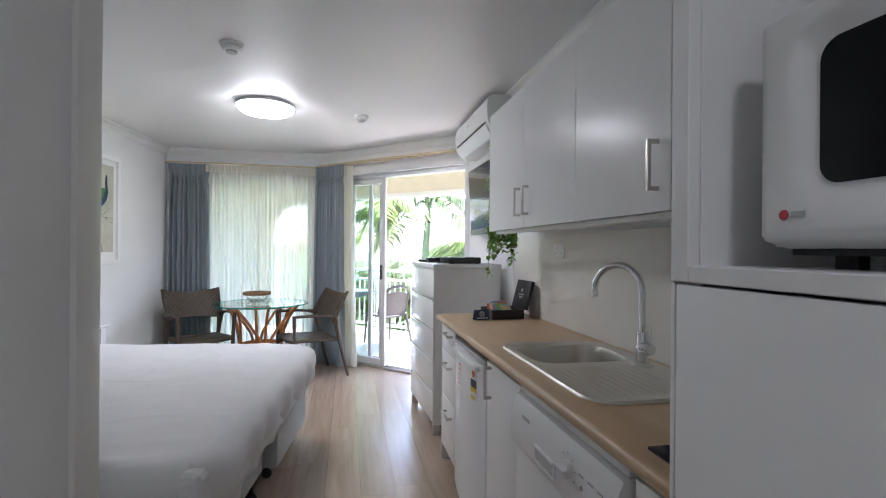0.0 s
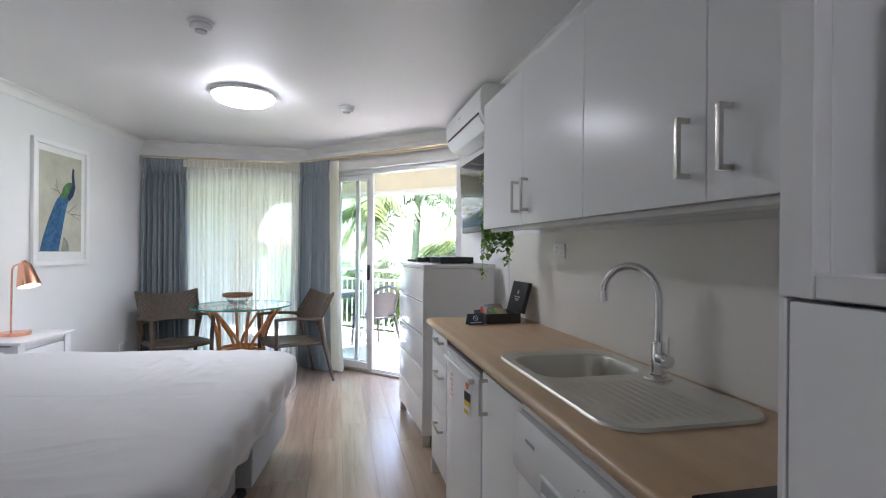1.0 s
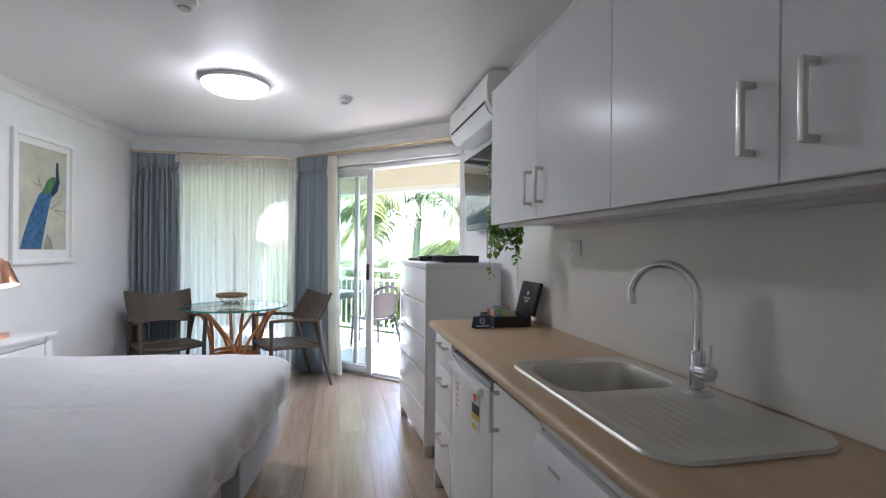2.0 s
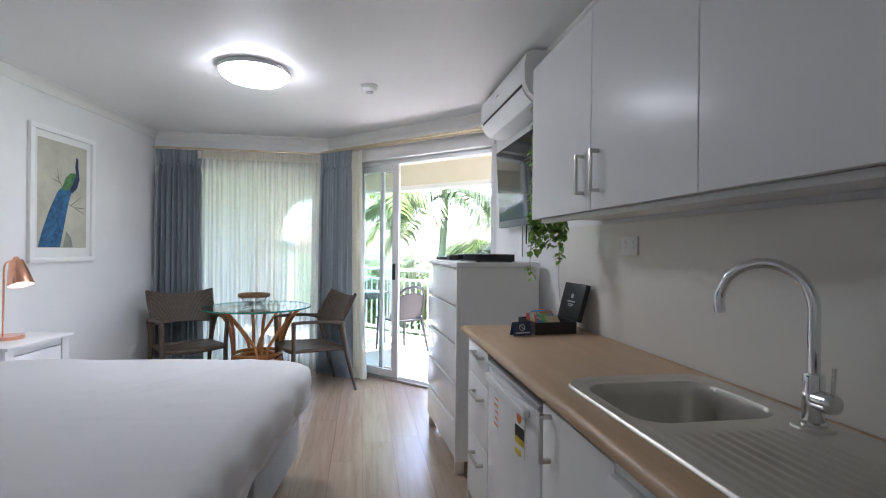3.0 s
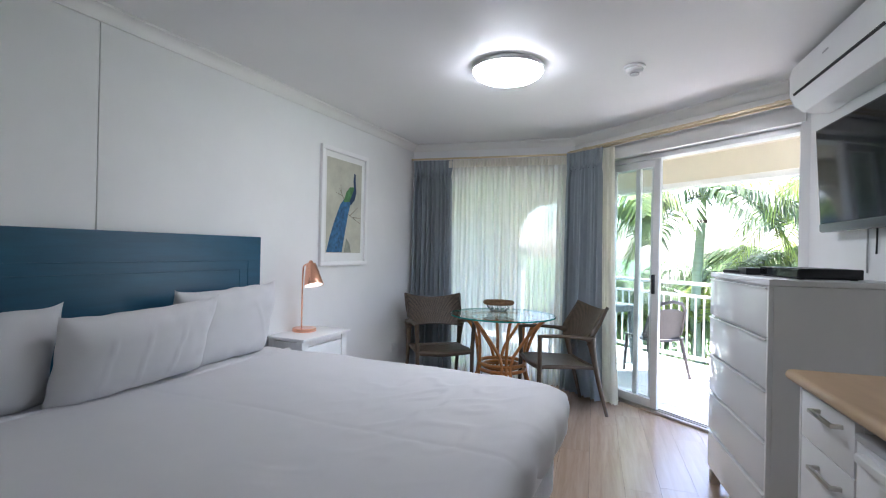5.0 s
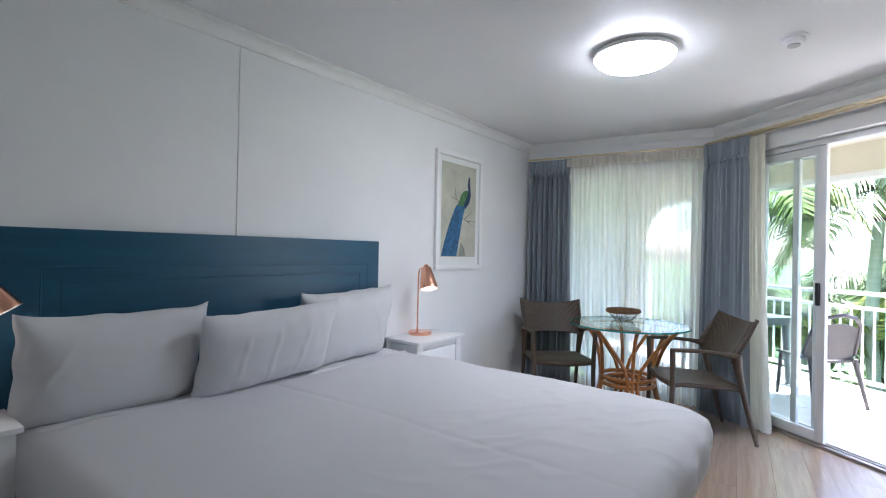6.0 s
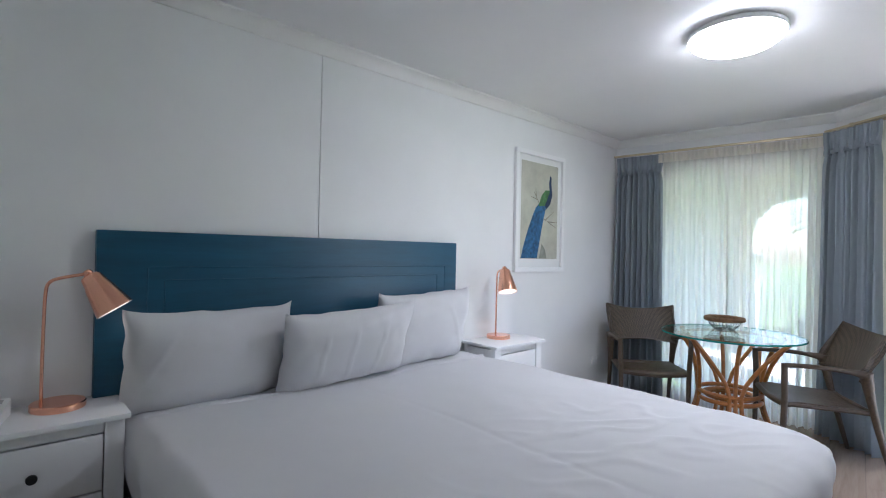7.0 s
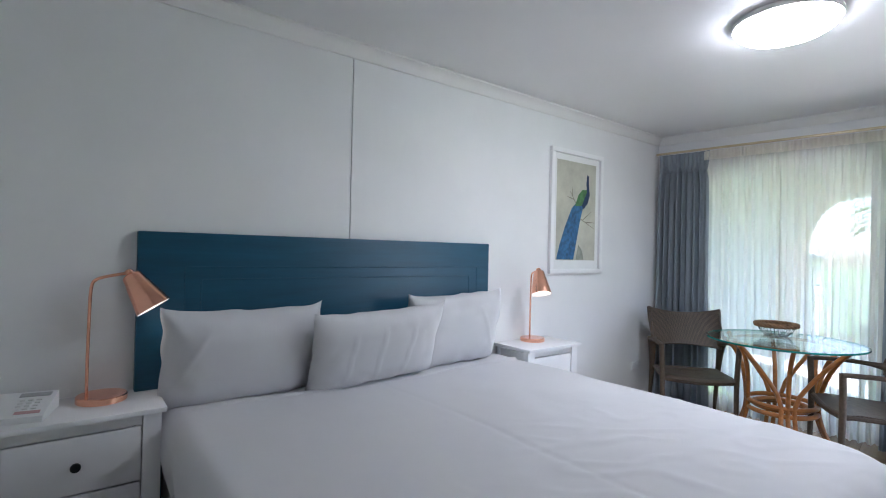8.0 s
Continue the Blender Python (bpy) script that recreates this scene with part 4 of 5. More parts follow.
part("turned_edge", surface(lambda u, v: (-2.30 + 0.045 * u + 0.02 * math.sin(v * 3), BY0 + 0.06 + (BY1 - BY0 - 0.12) * v, sheet_top(-2.30 + 0.045 * u, BY0 + 0.06 + (BY1 - BY0 - 0.12) * v) + 0.001 + 0.007 * math.sin(math.pi * u)), 8, 90), SHEET, bed, smooth=80)


def pillow(name, w, h, d, m, label, seed, folds=()):
    random.seed(seed)

    def face(sign):
        def fn(u, v):
            a, b = u * 2 - 1, v * 2 - 1
            e = max(0, 1 - abs(a) ** 3.8) * max(0, 1 - abs(b) ** 3.8)
            pinch = 1 - 0.06 * (1 - abs(a)) * abs(b) ** 2
            pin2 = 1 - 0.05 * (1 - abs(b)) * abs(a) ** 2
            x, z = a * w / 2 * pin2, b * h / 2 * pinch
            y = sign * d / 2 * e ** 0.56
            q = Vector((x * 6 + seed, z * 6, sign))
            rim = smoothstep(0.25, 0.95, max(abs(a), abs(b)))
            y += sign * (0.006 * noise.noise(q * 0.7) + 0.011 * rim * noise.noise(Vector((x * 13 + seed, z * 13, sign)))) * e ** 0.3
            for fx, tilt in folds:
                y += sign * 0.0055 * math.exp(-((x - fx - tilt * z) / 0.006) ** 2) * e ** 0.4 * smoothstep(-1.0, -0.4, -abs(b) - 0.05)
            x += 0.010 * noise.noise(Vector((z * 11, seed, 3.0))) * abs(a) ** 6
            z += 0.013 * noise.noise(Vector((x * 9, seed, 7.0))) * abs(b) ** 6 + 0.022 * (abs(a * b)) ** 10 * (1 if b > 0 else -0.3)
            return (x, y, z)
        return fn
    bm = surface(face(-1), 56, 44)
    surface(face(1), 56, 44, bm=bm)
    bmesh.ops.remove_doubles(bm, verts=bm.verts[:], dist=0.0005)
    return solo(name, bm, SHEET, label, "pillow", m=m, group="bed pillows", smooth=80)


pillow("pillow", 0.66, 0.43, 0.21, pose(-2.36, 2.035, 0.838) @ pose(0, 0, 0, 0, 15, 0) @ pose(0, 0, 0, 0, 0, 90), "plump white pillow leaning on the headboard", 3, ((-0.24, 0.5), (0.27, -0.35)))
pillow("pillow", 0.68, 0.44, 0.21, pose(-2.37, 3.215, 0.856) @ pose(0, 0, 0, 0, 14, 0) @ pose(0, 0, 0, 0, 0, 90) @ pose(0, 0, 0, 0, -2, 0), "plump white pillow leaning on the headboard", 8, ((-0.27, 0.4), (0.2, -0.5)))
pillow("pillow", 0.70, 0.40, 0.15, pose(-2.215, 2.625, 0.842) @ pose(0, 0, 0, 0, 22, 0) @ pose(0, 0, 0, 0, 0, 90) @ pose(0, 0, 0, 0, -3, 0), "creased white pillow in front of the others", 15, ((-0.17, 0.10), (-0.02, 0.06), (0.14, 0.12)))


# ---- bedside ----
def nightstand(y0, y1, label):
    n = thing("nightstand", label, "nightstand", pose(-2.545, (y0 + y1) / 2, 0), "nightstands")
    hw, dp = (y1 - y0) / 2, 0.325
    part("top", box(0.0, dp, -hw, hw, 0.682, 0.702, 0.004), GLOSSW, n)
    for y in (-hw + 0.045, hw - 0.045):
        for x in (0.03, dp - 0.045):
            part("leg", box(x - 0.02, x + 0.02, y - 0.03, y + 0.03, 0, 0.681, 0.002), SATINW, n)
    for y in (-hw + 0.028, hw - 0.028):
        part("side", box(0.05, dp - 0.066, y - 0.007, y + 0.007, 0.09, 0.67), SATINW, n)
    part("bottom", box(0.02, dp - 0.03, -hw + 0.08, hw - 0.08, 0.19, 0.206), SATINW, n)
    part("rail", box(dp - 0.060, dp - 0.032, -hw + 0.077, hw - 0.077, 0.640, 0.680, 0.002), SATINW, n)
    for z0, z1 in ((0.437, 0.634), (0.220, 0.430)):
        d = part("drawer", box(dp - 0.050, dp - 0.030, -hw + 0.079, hw - 0.079, z0, z1, 0.003), SATINW, n)
        part("knob", lathe([(0, 0), (0.008, 0), (0.007, 0.012), (0.016, 0.018), (0.015, 0.026), (0, 0.029)], 20), BLACKP, d, "dark round knob", m=pose(dp - 0.031, 0, (z0 + z1) / 2, 0, 90, 0))
    return n


nightstand(3.712, 4.238, "white painted nightstand with two drawers")
nightstand(1.182, 1.727, "white painted nightstand with dark knobs")


def desk_lamp(m, lean, size):
    l = thing("bedside_lamp", "polished copper bedside lamp, switched on", "lamp", m, "bedside lamps")
    part("base", lathe([(0, 0), (0.082, 0), (0.084, 0.003), (0.084, 0.021), (0.081, 0.025), (0, 0.025)], 40), COPPER, l)
    path = [(-0.052, 0, 0.024), (-0.052, 0, 0.15), (-0.050, 0, 0.30), (-0.048, 0, 0.40)] + bez((-0.046, 0, 0.425), (-0.044, 0, 0.470), (-0.03, 0, 0.472), (0.03, 0, 0.485), 8) + [(0.085, 0, 0.495)]
    part("stem", tube(path, 0.0058, 12), COPPER, l, smooth=60)
    a = pose(0.085, 0, 0.492, 0, -lean, 0) @ Matrix.Diagonal((size, size, size, 1))
    sh = lathe([(0.017, 0.0), (0.030, -0.006), (0.034, -0.012), (0.040, -0.045), (0.043, -0.05), (0.0645, -0.155), (0.0625, -0.155), (0.041, -0.05), (0.030, -0.012), (0.015, -0.004)], 40)
    part("shade", sh, COPPER, l, smooth=30, m=a)
    part("lining", lathe([(0.0618, -0.1545), (0.0402, -0.0505), (0.0292, -0.0135)], 40), PLASTW, l, "white inside of the shade", smooth=60, m=a)
    part("joint", lathe([(0, -0.006), (0.014, -0.004), (0.016, 0.006), (0.011, 0.016), (0, 0.018)], 20), COPPER, l, m=a)
    part("bulb", lathe([(0, -0.148), (0.025, -0.143), (0.040, -0.128), (0.036, -0.09), (0.018, -0.03), (0, -0.02)], 24), BULB, l, "glowing bulb", m=a)
    return l


desk_lamp(pose(-2.435, 1.532, 0.7025, 0, 0, 68), 33, 1.02)
desk_lamp(pose(-2.445, 3.985, 0.7025, 0, 0, -26), 20, 1.05)
solo("cable", tube(bez((-2.47, 1.53, 0.71), (-2.50, 1.51, 0.712), (-2.53, 1.50, 0.71), (-2.539, 1.49, 0.65), 8), 0.003, 8), BLACKP, "black lamp cable behind the nightstand", "cable")

ph = thing("telephone", "white desk telephone with keypad", "telephone", pose(-2.38, 1.300, 0.7025, 0, 0, -12))
wedge = [(-0.09, 0), (0.10, 0), (0.10, 0.022), (-0.09, 0.058)]
part("body", prism(wedge, -0.085, 0.085), PLASTW, ph)
hs = box(-0.10, 0.10, -0.128, -0.088, 0.012, 0.05, 0.012, 3)
box(-0.10, -0.05, -0.128, -0.088, 0.0, 0.062, 0.012, 3, bm=hs)
box(0.05, 0.10, -0.128, -0.088, 0.0, 0.052, 0.012, 3, bm=hs)
part("handset", hs, PLASTW, ph)
TL = pose(0.005, 0.02, 0.0405, 0, 10.7, 0)
for i in range(4):
    for j in range(3):
        part("key", box(-0.035 + i * 0.022, -0.022 + i * 0.022, -0.03 + j * 0.024, -0.014 + j * 0.024, 0.0, 0.004, 0.001, 1), STW, ph, m=TL)
part("display", box(-0.082, -0.055, -0.04, 0.05, 0.0, 0.002), PLASTG, ph, "grey display", m=TL)
part("card", box(0.055, 0.075, -0.02, 0.05, 0.0, 0.001), mat("pink_label", (0.6, 0.35, 0.35), 0.5, var=0.1), ph, "pale red label strip", m=TL)

# framed print: plain blue and green shapes on a pale ground
PIC = Matrix(((0, 0, 1, -2.5465), (1, 0, 0, 4.568), (0, 1, 0, 1.641), (0, 0, 0, 1)))
pc = thing("framed_print", "white framed print of a long blue form on branches", "picture", PIC)
for a in ((-0.323, 0.323, 0.443, 0.479), (-0.323, 0.323, -0.479, -0.443), (-0.323, -0.285, -0.443, 0.443), (0.285, 0.323, -0.443, 0.443)):
    part("frame_bar", box(*a, 0, 0.028, 0.004), SATINW, pc)
part("mount", box(-0.285, 0.285, -0.443, 0.443, 0.002, 0.008), STW, pc, "white paper mount")
PAPER = mat("aged_paper", (0.50, 0.49, 0.40), 0.7, var=0.22, scale=3.5)
PBLUE = mat("print_blue", (0.03, 0.12, 0.26), 0.6, var=0.6, scale=30)
PGREEN = mat("print_green", (0.07, 0.19, 0.06), 0.6, var=0.5, scale=25)
PNAVY = mat("print_navy", (0.012, 0.035, 0.10), 0.6, var=0.4, scale=30)
PTWIG = mat("print_twig", (0.20, 0.17, 0.13), 0.7, var=0.3, scale=30)
part("print", box(-0.243, 0.243, -0.375, 0.395, 0.008, 0.0085), PAPER, pc, "pale beige print ground")
part("print_shape", plate([(-0.235, -0.37), (-0.03, -0.37), (0.00, -0.25), (0.05, -0.05), (0.10, 0.10), (0.02, 0.10), (-0.06, 0.03), (-0.14, -0.12), (-0.20, -0.26)], 0.0085, 0.0089), PBLUE, pc, "long blue print shape")
part("print_shape", plate([(-0.02, 0.05), (0.10, 0.06), (0.14, 0.14), (0.13, 0.19), (0.07, 0.185), (0.02, 0.14)], 0.0089, 0.0092), PGREEN, pc, "green print shape")
part("print_shape", plate([(0.085, 0.03), (0.14, 0.08), (0.165, 0.15), (0.150, 0.24), (0.150, 0.30), (0.128, 0.31), (0.118, 0.24), (0.128, 0.17), (0.10, 0.12), (0.065, 0.06)], 0.0092, 0.0095), PNAVY, pc, "navy print shape")
tw = bmesh.new()
for a, b in (((-0.02, -0.02), (0.235, -0.12)), ((0.08, -0.055), (0.19, 0.02)), ((0.12, -0.07), (0.24, -0.07)), ((0.0, 0.06), (-0.08, 0.16)), ((-0.03, 0.10), (-0.12, 0.12)), ((-0.05, 0.12), (-0.06, 0.2))):
    d = Vector(b) - Vector(a)
    nrm = Vector((-d.y, d.x)).normalized() * 0.004
    plate([(a[0] - nrm.x, a[1] - nrm.y), (b[0] - nrm.x * 0.3, b[1] - nrm.y * 0.3), (b[0] + nrm.x * 0.3, b[1] + nrm.y * 0.3), (a[0] + nrm.x, a[1] + nrm.y)], 0.0085, 0.0088, bm=tw)
part("print_twigs", tw, PTWIG, pc, "thin grey twig lines")
part("print_mist", plate([(0.0, -0.37), (0.10, -0.37), (0.08, -0.30), (0.03, -0.25)], 0.0085, 0.0087), mat("print_mist", (0.26, 0.27, 0.22), 0.7, var=0.3, scale=12), pc)

ol = thing("power_outlet", "white power outlet low on the bedroom wall", "power point", pose(-2.5465, 5.462, 0.329))
part("plate", box(0, 0.009, -0.057, 0.057, -0.036, 0.036, 0.003), PLASTW, ol)
for y in (-0.028, 0.028):
    part("switch", box(0.008, 0.012, y - 0.006, y + 0.006, 0.010, 0.022, 0.001), PLASTW, ol)

# ---- ceiling fittings ----
cl = thing("ceiling_light", "round white ceiling light with lit diffuser", "ceiling light", pose(-0.975, 4.02, CEIL - 0.001))
part("base", lathe([(0, 0), (0.205, 0), (0.214, -0.006), (0.2155, -0.026), (0.213, -0.029), (0.209, -0.029), (0.208, -0.020), (0, -0.020)], 64), PLASTW, cl)
part("diffuser", lathe([(0.2075, -0.0205), (0.2075, -0.031), (0.200, -0.046), (0.172, -0.066), (0.105, -0.083), (0, -0.089)], 64), LAMPD, cl, "glowing white domed diffuser", smooth=80)


# out-of-view fill light, added to lift the dim entry and tall cabinet
entry = copy_thing(cl, pose(0.30, -0.42, CEIL - 0.001) @ Matrix.Diagonal((0.42, 0.42, 0.8, 1)))
tagged(entry, "small unseen ceiling light added to brighten the entry", "ceiling light")


def detector(m, label, r=0.055):
    d = thing("smoke_detector", label, "smoke detector", m)
    part("base", lathe([(0, 0), (r, 0), (r, -0.010), (r * 0.92, -0.014), (0, -0.014)], 32), PLASTW, d)
    part("cap", lathe([(r * 0.80, -0.0145), (r * 0.84, -0.026), (r * 0.70, -0.038), (r * 0.45, -0.042), (0, -0.042)], 32), PLASTW, d)
    part("grille", lathe([(r * 0.46, -0.0425), (r * 0.44, -0.050), (0, -0.050)], 24), PLASTG, d)


detector(pose(-0.845, 2.92, CEIL - 0.001), "white smoke detector on the ceiling", 0.062)
detector(pose(-0.275, 4.28, CEIL - 0.001), "flat white ceiling sensor", 0.06)

# ---- table and chairs ----
TBL = pose(-1.405, 5.425, 0)
tb2 = thing("dining_table", "round glass table on a curved rattan base", "table", TBL)
part("tabletop", lathe([(0, 0.728), (0.470, 0.728), (0.470, 0.740), (0, 0.740)], 96), TGLASS, tb2, "clear round glass top")
part("glass_edge", lathe([(0.4702, 0.7275), (0.475, 0.730), (0.475, 0.738), (0.4702, 0.7405)], 96), EDGEG, tb2, "green polished glass edge")
for r, z in ((0.205, 0.305), (0.205, 0.255), (0.165, 0.28)):
    part("ring", tube([(r * math.cos(radians(a)), r * math.sin(radians(a)), z) for a in range(0, 360, 10)], 0.016, 10, closed=True), RATTAN, tb2)
for k in range(4):
    a0 = radians(28 + 90 * k)
    rot = Matrix.Rotation(a0, 4, "Z")
    for s in (-0.036, 0.0, 0.036):
        pts = bez((0.30, s * 1.3, 0.0), (0.22, s * 1.2, 0.16), (0.205, s, 0.24), (0.205, s, 0.31), 8)
        out = 0.36 if s == 0 else 0.30
        pts += bez((0.207, s * 1.1, 0.36), (0.215, s * 3.2, 0.50), (0.26 if s == 0 else 0.24, s * 6.5, 0.66), (out, s * 8.2, 0.724), 10)[1:]
        bm = tube(pts, 0.0145, 10)
        bm.transform(rot)
        part("cane_leg", bm, RATTAN, tb2, smooth=60)
part("top_ring", tube([(0.315 * math.cos(radians(a)), 0.315 * math.sin(radians(a)), 0.7155) for a in range(0, 360, 8)], 0.0115, 8, closed=True), RATTAN, tb2)

bk = thing("bread_basket", "wire basket with a woven brown rim", "basket", TBL @ pose(-0.095, 0.175, 0.7405))
rim = bmesh.new()
for k in range(3):
    tube([((0.128 + 0.010 * math.sin(radians(a * 9 + 120 * k))) * math.cos(radians(a)), (0.128 + 0.010 * math.sin(radians(a * 9 + 120 * k))) * math.sin(radians(a)), 0.083 + 0.010 * math.cos(radians(a * 9 + 120 * k))) for a in range(0, 360, 4)], 0.010, 6, bm=rim, closed=True)
part("rim", rim, BASKM, bk, smooth=70)
for i in range(28):
    a = 2 * math.pi * i / 28
    part("wire", tube([(0.122 * math.cos(a), 0.122 * math.sin(a), 0.08), (0.105 * math.cos(a), 0.105 * math.sin(a), 0.04), (0.072 * math.cos(a), 0.072 * math.sin(a), 0.004)], 0.0016, 5), WIREM, bk)
part("base_ring", tube([(0.072 * math.cos(radians(a)), 0.072 * math.sin(radians(a)), 0.004) for a in range(0, 360, 15)], 0.003, 6, closed=True), WIREM, bk)


def weave_mat(name, c1, c2):
    m = mat(name, c1, 0.48)
    nt = m.node_tree
    tc, b = nt.nodes["Texture Coordinate"], nt.nodes["Principled BSDF"]
    ck_ = nt.nodes.new("ShaderNodeTexChecker")
    ck_.inputs["Scale"].default_value = 95
    ck_.inputs["Color1"].default_value, ck_.inputs["Color2"].default_value = (*c1, 1), (*c2, 1)
    nt.links.new(tc.outputs["Object"], ck_.inputs["Vector"])
    nz = nt.nodes.new("ShaderNodeTexNoise")
    nz.inputs["Scale"].default_value = 25
    mx = nt.nodes.new("ShaderNodeMix")
    mx.data_type, mx.blend_type = "RGBA", "MULTIPLY"
    mx.inputs["Factor"].default_value = 0.5
    nt.links.new(tc.outputs["Object"], nz.inputs["Vector"])
    nt.links.new(ck_.outputs["Color"], mx.inputs["A"])
    nt.links.new(nz.outputs["Fac"], mx.inputs["B"])
    nt.links.new(mx.outputs["Result"], b.inputs["Base Color"])
    bp = nt.nodes.new("ShaderNodeBump")
    bp.inputs["Strength"].default_value, bp.inputs["Distance"].default_value = 0.8, 0.003
    nt.links.new(ck_.outputs["Fac"], bp.inputs["Height"])
    nt.links.new(bp.outputs["Normal"], b.inputs["Normal"])
    return m


WEAVE = weave_mat("woven_brown_resin", (0.16, 0.115, 0.075), (0.075, 0.052, 0.034))


def wicker_chair(m, label):
    """Armchair facing local -y, origin on the floor under the seat."""
    c = thing("wicker_armchair", label, "chair", m, "chairs at the glass table")

    def seat(u, v):
        x, y = (u - 0.5) * 0.50, -0.26 + 0.49 * v
        w = 1 - 0.06 * v
        return (x * w, y, 0.425 - 0.018 * math.sin(math.pi * u) - 0.03 * v + 0.015 * (1 - smoothstep(0, 0.2, v)) * -1)
    part("seat", surface(seat, 24, 24, 0.028), WEAVE, c, smooth=60)

    def back(u, v):
        a = (u - 0.5) * 2
        hw = 0.275 - 0.012 * math.cos(math.pi * v)
        x = a * hw
        y = 0.225 + 0.15 * v - 0.08 * a * a
        z = 0.565 + 0.275 * v + 0.025 * (1 - a * a) * (v - 0.5) * -1.2 + 0.035 * a * a * smoothstep(0.5, 1, v)
        return (x, y, z)
    part("backrest", surface(back, 28, 16, 0.022), WEAVE, c, smooth=60)
    for s in (-1, 1):
        arm = bez((s * 0.262, -0.262, 0.645), (s * 0.275, -0.10, 0.655), (s * 0.28, 0.05, 0.64), (s * 0.262, 0.15, 0.62), 10)
        part("armrest", tube(arm, [0.019] * 8 + [0.022, 0.028, 0.036], 10, flat=0.75), WICKER, c, smooth=60)
        part("front_leg", tube([(s * 0.245, -0.265, 0.0), (s * 0.25, -0.255, 0.42), (s * 0.262, -0.262, 0.655)], [0.014, 0.019, 0.018], 10), WICKER, c, smooth=60)
        part("rear_leg", tube(bez((s * 0.255, 0.31, 0.0), (s * 0.25, 0.24, 0.25), (s * 0.248, 0.19, 0.45), (s * 0.263, 0.16, 0.635), 10), [0.013, 0.014, 0.016, 0.017, 0.018, 0.019, 0.021, 0.023, 0.027, 0.032, 0.036], 10), WICKER, c, smooth=60)
        part("back_wing", surface(lambda u, v: (s * (0.262 + 0.012 * v), 0.125 + 0.10 * u * (0.3 + 0.7 * v) + 0.04 * v, 0.60 + 0.26 * v * (0.25 + 0.75 * u)), 8, 8, 0.018), WEAVE, c, smooth=60)
        part("side_rail", tube([(s * 0.245, -0.25, 0.40), (s * 0.235, 0.21, 0.385)], 0.014, 8), WICKER, c)
    part("front_rail", tube([(-0.245, -0.25, 0.402), (0, -0.262, 0.388), (0.245, -0.25, 0.402)], 0.016, 8), WICKER, c)
    part("rear_rail", tube([(-0.235, 0.21, 0.385), (0.235, 0.21, 0.385)], 0.014, 8), WICKER, c)
    return c


CHAIR2 = pose(-0.881, 5.348, 0, 0, 0, -58)
CHAIR1 = pose(-1.995, 5.335, 0, 0, 0, 38)
wicker_chair(CHAIR2, "brown woven armchair in front of the curtain")
wicker_chair(CHAIR1, "brown woven armchair in the room corner")


# ---- curtains ----
def pleats(n, amp, bottom):
    def shape(a, v):
        k = amp * (0.45 + 0.55 * smoothstep(0, 0.12, v)) * (1 + bottom * v)
        return k * (math.sin(a * n * 2 * math.pi) + 0.35 * math.sin(a * n * 4.7 * math.pi + 1.1))
    return shape


def curtain(name, line, z0, z1, n, amp, material, label, flare=0.0, cols=120, rowsn=26, head=True, sway=0.0):
    """Cloth hung along a polyline of plan points."""
    pts = [Vector(p) for p in line]
    lens = [0]
    for a, b in zip(pts, pts[1:]):
        lens.append(lens[-1] + (b - a).length)
    sh = pleats(n, amp, 0.5)

    def at(s):
        s *= lens[-1]
        for i in range(len(pts) - 1):
            if s <= lens[i + 1] or i == len(pts) - 2:
                d = (pts[i + 1] - pts[i]).normalized()
                return pts[i] + d * (s - lens[i]), Vector((d.y, -d.x))
    mid = at(0.5)[0]

    def fn(u, v):
        c, nn = at(u)
        c = mid + (c - mid) * (1 + flare * v * v - 0.08 * math.exp(-((v - 0.075) / 0.03) ** 2) * (1 if head else 0))
        off = sh(u + 0.012 * v * math.sin(5 * u + 3), v)
        if head:
            off *= 0.55 if v < 0.06 else 1.0
        return (c.x + nn.x * off + sway * v * v, c.y + nn.y * off, z1 + (z0 - z1) * v)
    t = thing(name, label, "curtain", ID)
    part("cloth", surface(fn, cols, rowsn), material, t, smooth=80)
    if head:
        def band(u, v):
            c, nn = at(u)
            c = mid + (c - mid) * 0.93
            off = sh(u, 0.1) + 0.010
            return (c.x + nn.x * off, c.y + nn.y * off, z1 - 0.148 - 0.028 * v + 0.010 * math.sin(u * n * 2 * math.pi))
        part("pleat_tape", surface(band, cols, 2, 0.004), material, t, smooth=80)
    return t


def wpt(x, y):
    q = WIN @ Vector((x, y, 0))
    return (q.x, q.y)


def dpt(x, y):
    q = DOR @ Vector((x, y, 0))
    return (q.x, q.y)


curtain("blue_grey_curtain", [wpt(0.040, -0.085), wpt(0.465, -0.085)], 0.012, 2.238, 8.5, 0.026, CURT, "grey-blue pleated curtain drawn to the corner", 0.10)
curtain("blue_grey_curtain", [wpt(1.60, -0.150), wpt(1.65, -0.160), dpt(0.10, -0.130), dpt(0.45, -0.115)], 0.012, 2.25, 7.5, 0.028, CURT, "grey-blue pleated curtain gathered between window and door", 0.12)
curtain("sheer_curtain", [wpt(0.39, -0.055), wpt(1.64, -0.062)], 0.012, 2.225, 22, 0.021, SHEERM, "cream sheer curtain drawn across the window", 0.0, 260, 18, head=False)
curtain("sheer_curtain", [dpt(0.42, -0.085), dpt(0.56, -0.085)], 0.010, 2.24, 5.5, 0.020, SHEERD, "cream sheer curtain gathered beside the balcony door", 0.25, 90, 24, head=False, sway=0.05)
